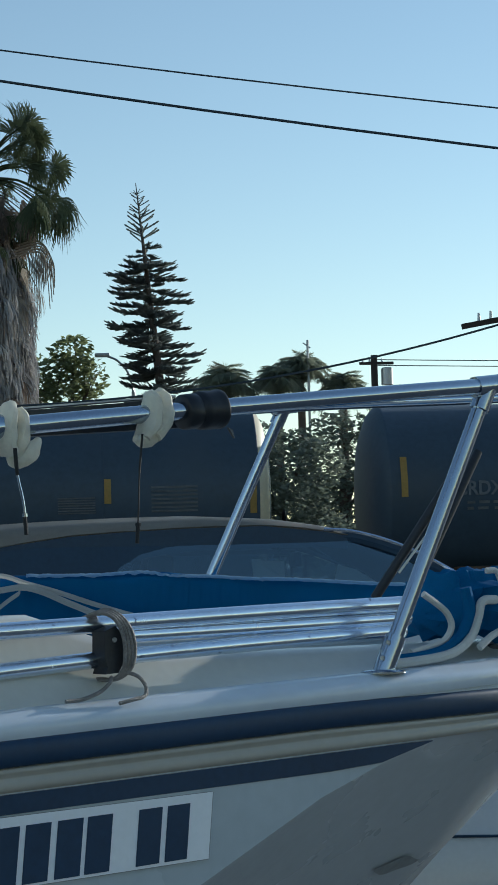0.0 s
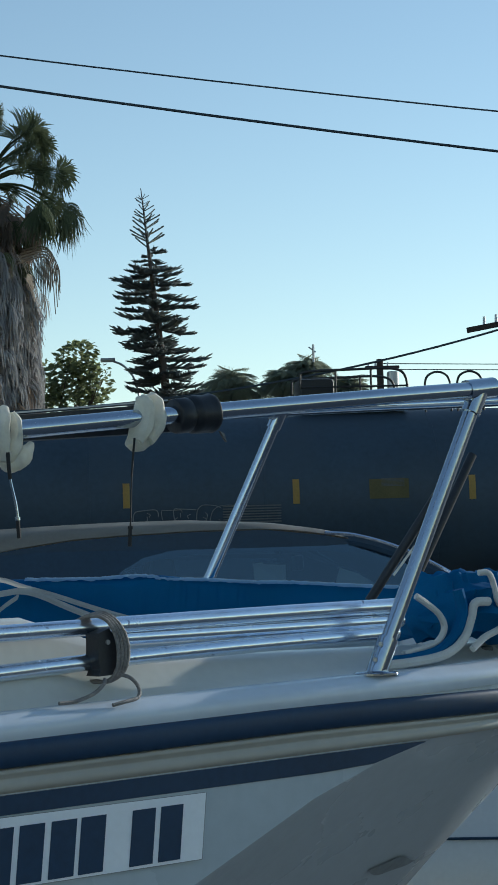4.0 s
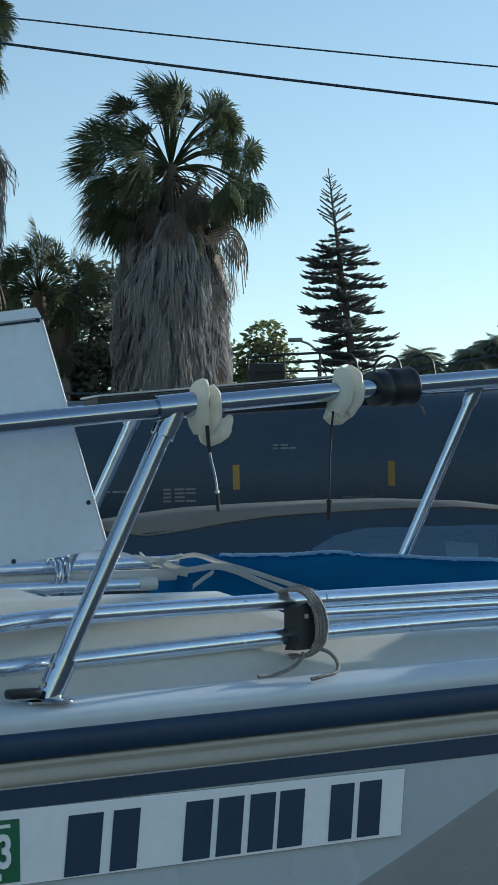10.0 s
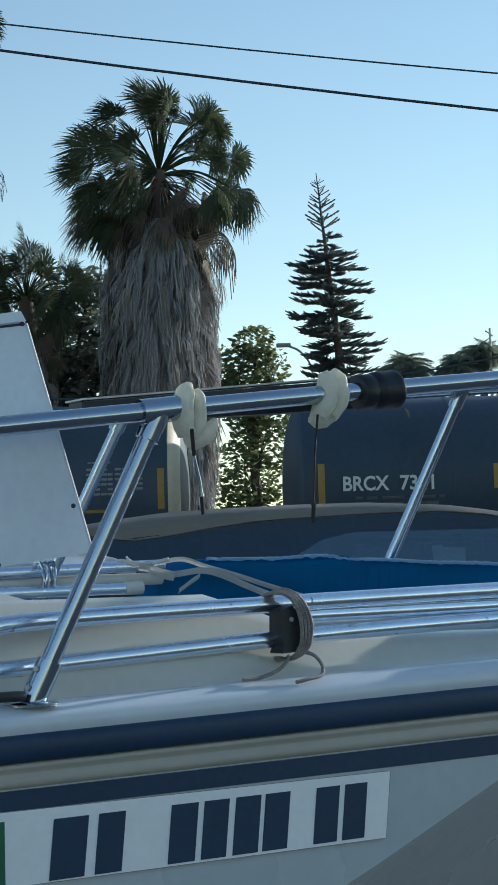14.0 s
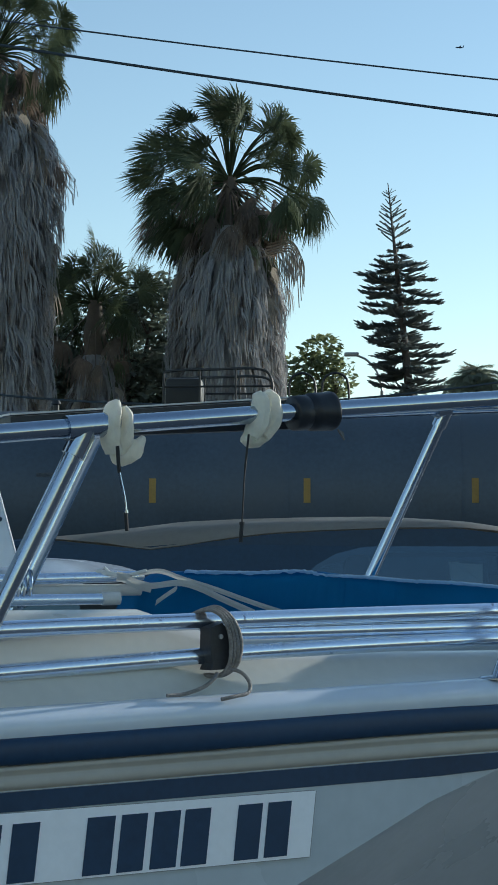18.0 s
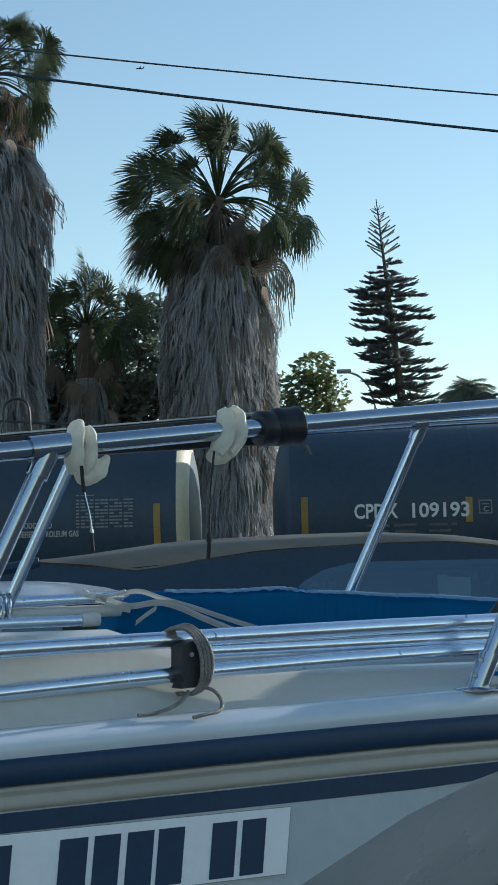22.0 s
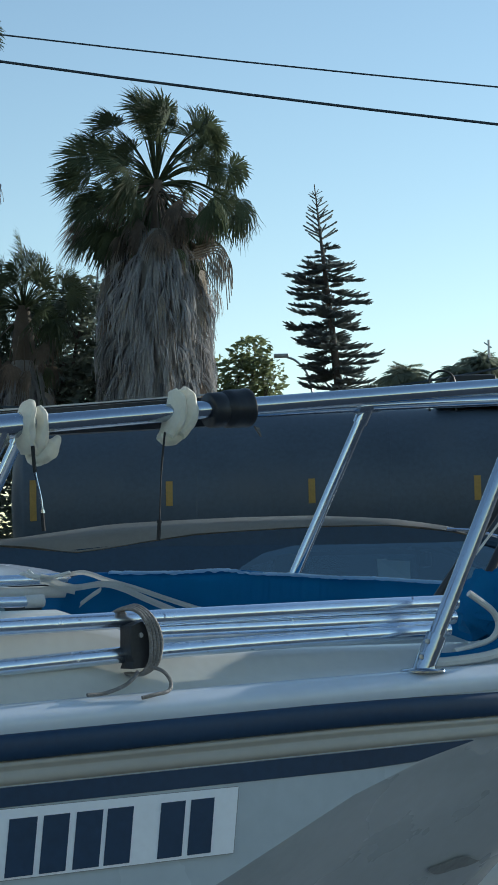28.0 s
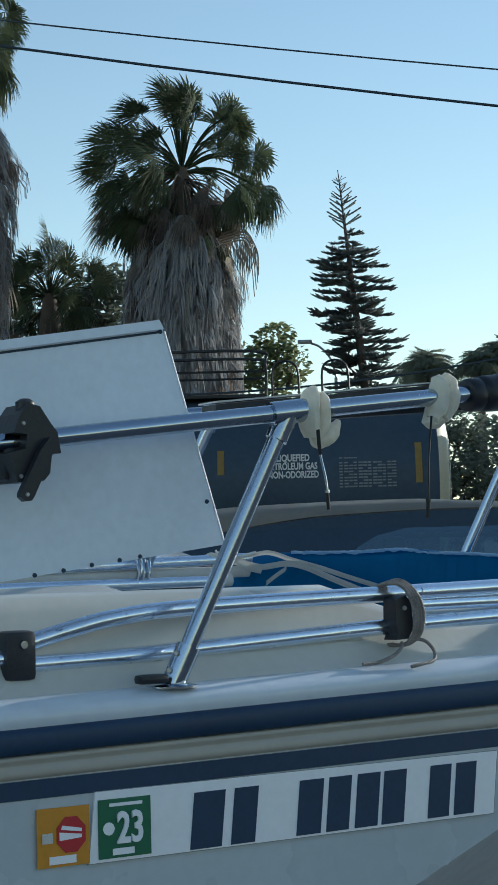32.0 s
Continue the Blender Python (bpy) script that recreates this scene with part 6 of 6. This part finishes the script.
def conifer(x, y, h, label, lean):
    """A star-shaped island pine: level whorls of branches with upturned, rope-like twigs."""
    rnd = random.Random(77)
    tree = thing("conifer", Matrix.Translation((x, y, 0)), label, "conifer")
    part("trunk", tube([(lean * (1 - t), 0, h * t) for t in (0, 0.25, 0.5, 0.75, 0.9, 1.0)], [0.24, 0.19, 0.14, 0.08, 0.035, 0.012], 10), PBARK, tree, "straight dark trunk")

    def branch(seed, thick):
        r_ = random.Random(seed)
        vs, fs = [], []

        def strand(a, b, w):
            d = (b - a)
            u = d.orthogonal().normalized()
            for turn in (0, 1.05, 2.1):
                s_ = Matrix.Rotation(turn, 3, d) @ u * w
                b0 = len(vs)
                m_ = a + d * 0.55
                vs.extend([a - s_ * 0.6, a + s_ * 0.6, m_ + s_, m_ - s_, b + s_ * 0.55, b - s_ * 0.55])
                fs.extend([(b0, b0 + 1, b0 + 2, b0 + 3), (b0 + 3, b0 + 2, b0 + 4, b0 + 5)])
        spine = [Vector((t, 0, -(0.07 * math.sin(t * 2.6) - 0.07 * t * t) * (1 if thick else 0.2))) for t in (0, 0.2, 0.4, 0.6, 0.8, 1.0)]
        for a, b in zip(spine, spine[1:]):
            strand(a, b + (b - a) * 0.15, 0.045 if thick else 0.055)
        for k in range(thick):
            t = 0.16 + 0.84 * k / thick
            i = min(4, int(t * 5))
            p = spine[i].lerp(spine[i + 1], t * 5 - i)
            ln = 0.25 * (1.15 - 0.5 * t) * r_.uniform(0.6, 1.3)
            for sd in (-1, 1):
                q = p + Vector((ln * r_.uniform(0.45, 0.8), sd * ln * r_.uniform(0.6, 1.0), ln * r_.uniform(-0.15, 0.42)))
                strand(p, q, 0.023)
                strand(p.lerp(q, 0.35), q + Vector((0.05, sd * 0.02, 0.035)), 0.019)
        me = bpy.data.meshes.new("branch")
        me.from_pydata(vs, [], fs)
        me.materials.append(NEEDLE)
        return me
    full = [branch(s, 20) for s in (1, 2, 3, 4)]
    thin = [branch(s, 0) for s in (5, 6)]
    z, i = 1.6, 0
    while z < h - 0.15:
        f = z / h
        if f < 0.60:
            rad = 1.36 - 0.18 * (f / 0.60)
        elif f < 0.855:
            rad = float(np.interp(f, [0.60, 0.78, 0.835, 0.845, 0.856], [1.22, 1.10, 0.96, 0.62, 0.45]))
        else:
            rad = 0.50 * (1 - f) / 0.15 + 0.15
        n = 9 if f < 0.85 else 6
        for k in range(n):
            if rnd.random() < (0.17 if f < 0.85 else 0.0):
                continue
            az = 2 * math.pi * (k + 0.5 * (i % 2)) / n + rnd.uniform(-0.3, 0.3) * (1 if f < 0.85 else 0.2)
            el = radians(rnd.uniform(-17, 7) if f < 0.85 else rnd.uniform(26, 36))
            ob = new("branch", (full if f < 0.85 else thin)[(i + k) % (4 if f < 0.85 else 2)])
            ob.parent = tree
            s_ = rad * (rnd.uniform(0.62, 1.12) if f < 0.85 else rnd.uniform(0.8, 1.1))
            ob.matrix_basis = Matrix.Translation((lean * (1 - f), 0, z + rnd.uniform(-0.2, 0.2) * (1 if f < 0.85 else 0.5))) @ frond_turn(az, el) @ Matrix.Scale(s_, 4)
        z += 0.33 if f < 0.85 else 0.19
        i += 1
    return tree


conifer(1.78, 53, 12.82, "dark green island pine with tiered branches", 1.25)


def feather_palm(x, y, h, label, seed, size=1.0):
    rnd = random.Random(seed)
    tree = thing("feather_palm", Matrix.Translation((x, y, 0)), label, "palm tree", "feather palms in the distance")
    part("trunk", tube([(0, 0, 0), (0.05, 0, h * 0.5), (0, 0, h)], [0.2, 0.17, 0.14], 8), BARK, tree)
    key = "feather"
    if key not in cache:
        vs, fs = [], []
        r_ = random.Random(3)
        for k in range(60):
            t = k / 59
            c = Vector((1.65 * math.sin(t * 1.5), 0, 0.95 * math.sin(t * 2.5) - 1.05 * t * t))
            for sd in (-1, 1):
                ln = 0.62 * math.sin(0.25 + 2.7 * t) + 0.1
                tip = c + Vector((0.22, sd * ln * 0.55, -ln * r_.uniform(0.6, 1.15)))
                w = Vector((0.015, 0, 0.0))
                b0 = len(vs)
                vs += [c - w, c + w, c.lerp(tip, 0.6) + w * 0.8, tip, c.lerp(tip, 0.6) - w * 0.8]
                fs.append((b0, b0 + 1, b0 + 2, b0 + 3, b0 + 4))
        me = bpy.data.meshes.new("feather")
        me.from_pydata(vs, [], fs)
        me.materials.append(FEATHER)
        cache[key] = me
    for k in range(48):
        el = radians(80 - 86 * k / 47 + rnd.uniform(-12, 12))
        ob = new("feather_leaf", cache[key])
        ob.parent = tree
        ob.matrix_basis = Matrix.Translation((0, 0, h)) @ frond_turn(k * 2.4, el, rnd.uniform(-0.4, 0.4)) @ Matrix.Scale(size * rnd.uniform(0.85, 1.15), 4)
    return tree


feather_palm(5.55, 70, 8.15, "pale green feather palm beyond the track", 61, 0.72)
feather_palm(7.55, 70, 8.35, "pale green feather palm beyond the track", 62, 0.60)
feather_palm(8.5, 70.5, 8.85, "pale green feather palm beyond the track", 64, 0.60)
feather_palm(10.2, 71, 8.0, "pale green feather palm beyond the track", 63, 0.66)

# ---- street lamp, poles and wires ----
lamp = thing("street_lamp", Matrix.Translation((1.75, 57, 0)), "grey street lamp with a curved arm", "street lamp")
part("post", tube([(0, 0, 0), (-0.05, 0, 7.2)], [0.10, 0.06], 10), GALV, lamp)
part("arm", tube(bend([(-0.05, 0, 7.2), (-0.18, 0, 7.75), (-0.5, 0, 8.15), (-0.85, 0, 8.32)], 5), 0.035, 8), GALV, lamp)
part("lamp_head", box(-0.98, 0, 8.34, 0.46, 0.22, 0.12, 0.04), GALV, lamp, "flat lamp head")

pole = thing("utility_pole", Matrix.Translation((-2.22, 12, 0)), "dark wooden utility pole with a metal conduit", "utility pole", "utility poles")
part("pole_shaft", tube([(0, 0, 0), (0, 0, 9.5)], [0.16, 0.14], 18), POLEW, pole)
part("conduit", tube([(0.165, -0.05, 0.0), (0.155, -0.05, 7.5)], 0.028, 10), GALV, pole, "grey metal conduit")
for z in (1.8, 3.0, 4.4, 5.8):
    part("conduit_strap", box(0.15, -0.05, z, 0.10, 0.08, 0.03, 0.005), GALV, pole)

far = thing("utility_pole", Matrix.Translation((12.9, 80, 0)), "distant utility pole with a transformer", "utility pole", "utility poles")
part("pole_shaft", tube([(0, 0, 0), (0, 0, 10.9)], [0.2, 0.15], 10), POLEW, far)
part("transformer", lathe([(0, 0), (0, 0.26), (0.7, 0.26), (0.75, 0.2), (0.75, 0)], 14, m=pose(0.55, 0, 9.6, 0, -90)), GALV, far, "grey can transformer")
part("cross_arm", box(0.1, 0, 10.55, 1.5, 0.12, 0.12), POLEW, far)
for k in (-0.5, -0.2, 0.35):
    part("insulator", lathe([(0, 0), (0, 0.05), (0.16, 0.03), (0.16, 0)], 8, m=pose(k, 0, 10.6, 0, -90)), GALV, far)
near = thing("utility_pole", Matrix.Translation((11.2, 45, 0)), "tall utility pole with a steel cross arm", "utility pole", "utility poles")
part("pole_shaft", tube([(0, 0, 0), (0, 0, 9.0)], [0.18, 0.14], 10), POLEW, near)
part("cross_arm", box(-0.5, 0, 7.68, 2.5, 0.12, 0.13, m=Matrix.Translation((-0.5, 0, 7.68)) @ pose(0, 0, 0, 0, -10) @ Matrix.Translation((0.5, 0, -7.68))), POLEW, near)
for k in (-1.3, -1.0, -0.6):
    part("insulator", lathe([(0, 0), (0, 0.04), (0.2, 0.03), (0.2, 0)], 8, m=pose(k, 0, 7.72 + 0.17 * k + 0.1, 0, -90)), GALV, near)
ant = thing("aerial_mast", Matrix.Translation((8.75, 70, 0)), "thin rooftop aerial mast in the distance", "aerial")
part("mast", tube([(0, 0, 0), (0, 0, 10.35)], 0.05, 6), GALV, ant)
part("mast_arm", tube([(-0.18, 0, 10.25), (0.1, 0, 10.05)], 0.025, 5), GALV, ant)


def cable(a, b, c, y, x0, x1, r, label):
    """A hanging cable: height a + b x + c x^2 in the plane at y."""
    xs = [x0 + (x1 - x0) * k / 40 for k in range(41)]
    ob = link("overhead_cable", tube([(x, y, a + b * x + c * x * x) for x in xs], r, 6), WIRE)
    return tagged(ob, label, "cable", "overhead cables")


cable(8.272, -0.1296, 0.0019, 24, -34, 34, 0.011, "thin black cable hung overhead")
cable(7.843, -0.1510, 0.0021, 24, -34, 34, 0.018, "thicker black cable hung overhead")
cable(5.30, 0.060, 0.0115, 40, -9, 9.6, 0.024, "sagging black service cable")
cable(11.1, -0.034, 0.0003, 80, 12.9, 60, 0.02, "thin distant cable over rooftops")
cable(10.85, -0.034, 0.0003, 80, 12.9, 60, 0.02, "thin distant cable over rooftops")

# ---- trackside and distance ----
fence = thing("fence", Matrix.Translation((0, 40, 0)), "dark chain-link fence with posts beyond the track", "fence")
for i in range(-14, 15):
    part("fence_post", tube([(i * 2.4, 0, 0), (i * 2.4, 0, 1.9)], 0.035, 6), IRON, fence)
part("top_rail", tube([(-34, 0, 1.88), (34, 0, 1.88)], 0.025, 6), IRON, fence)
bm = bmesh.new()
for i in range(-340, 341):
    for sgn in (1, -1):
        p0, p1 = Vector((i * 0.1, 0, 0.05)), Vector((i * 0.1 + sgn * 1.8, 0, 1.85))
        if abs(p1.x) <= 34:
            w = Vector((0.003, 0, 0))
            bm.faces.new([bm.verts.new(q) for q in (p0 - w, p0 + w, p1 + w, p1 - w)])
ob = part("mesh", bm, IRON, fence, smooth=0)
ob["kind"] = "stuff"
bush = tagged(leaf_cloud(None, "shrubs", LEAFD, [(random.Random(k).uniform(-30, 30), 43 + 3 * (k % 3), 0.9, 1.8, 1.1 + 0.5 * (k % 2)) for k in range(34)], 16000, 0.13, 71), "dark green shrubs along the fence", "shrubs", kind="stuff")
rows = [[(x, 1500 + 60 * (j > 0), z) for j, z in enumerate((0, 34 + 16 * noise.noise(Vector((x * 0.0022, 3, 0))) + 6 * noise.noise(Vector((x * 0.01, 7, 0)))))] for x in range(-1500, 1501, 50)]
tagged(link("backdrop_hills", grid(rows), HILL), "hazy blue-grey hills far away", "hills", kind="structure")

# ---- airliner crossing the sky ----
plane = thing("aeroplane", pose(0, 2200, 636), "small dark airliner seen far off in the sky", "aeroplane")
part("fuselage", lathe([(-5, 0), (-4.7, 0.5), (-3.4, 0.8), (1.5, 0.8), (4.5, 0.3), (5, 0)], 14), TRIM, plane)
part("wing", plate([(-1.4, 0, 0), (0.6, 0, 0), (1.6, -6.5, 0.5), (0.9, -6.5, 0.5)], 0.2, (0, 0, 1)), TRIM, plane)
part("wing", plate([(-1.4, 0, 0), (0.6, 0, 0), (1.6, 6.5, 0.5), (0.9, 6.5, 0.5)], 0.2, (0, 0, 1)), TRIM, plane)
part("tail_fin", plate([(3.2, 0, 0.3), (4.9, 0, 0.2), (5.4, 0, 2.4), (4.6, 0, 2.4)], 0.15, (0, 1, 0)), TRIM, plane)
part("tailplane", plate([(3.9, -2.2, 0.5), (4.8, -2.2, 0.5), (5.0, 2.2, 0.5), (4.1, 2.2, 0.5)], 0.15, (0, 0, 1)), TRIM, plane)


# ---- motion of the train and the aeroplane ----
def rolled(t):
    """How far the train has gone: about 6 m/s, gaining a little."""
    return 5.75 * t + 0.0125 * t * t


def motions():
    for car_, right in CARS:
        walk(car_, [(t, pose(right - rolled(t) - {5: -0.18, 23: 0.24, 31: 0.44}.get(t, 0), TY, 0)) for t in (0, 2, 4, 5, 6, 8, 12, 16, 20, 21, 22, 23, 24, 25, 28, 30, 31, 32)])
    walk(plane, [(0, pose(*PLANE(0))), (16, pose(*PLANE(16))), (32, pose(*PLANE(32)))])


def PLANE(t):
    return 61.0 - 92.0 * (t - 19.0), 2200, 636.0 + 1.6 * (t - 19.0)


motions()
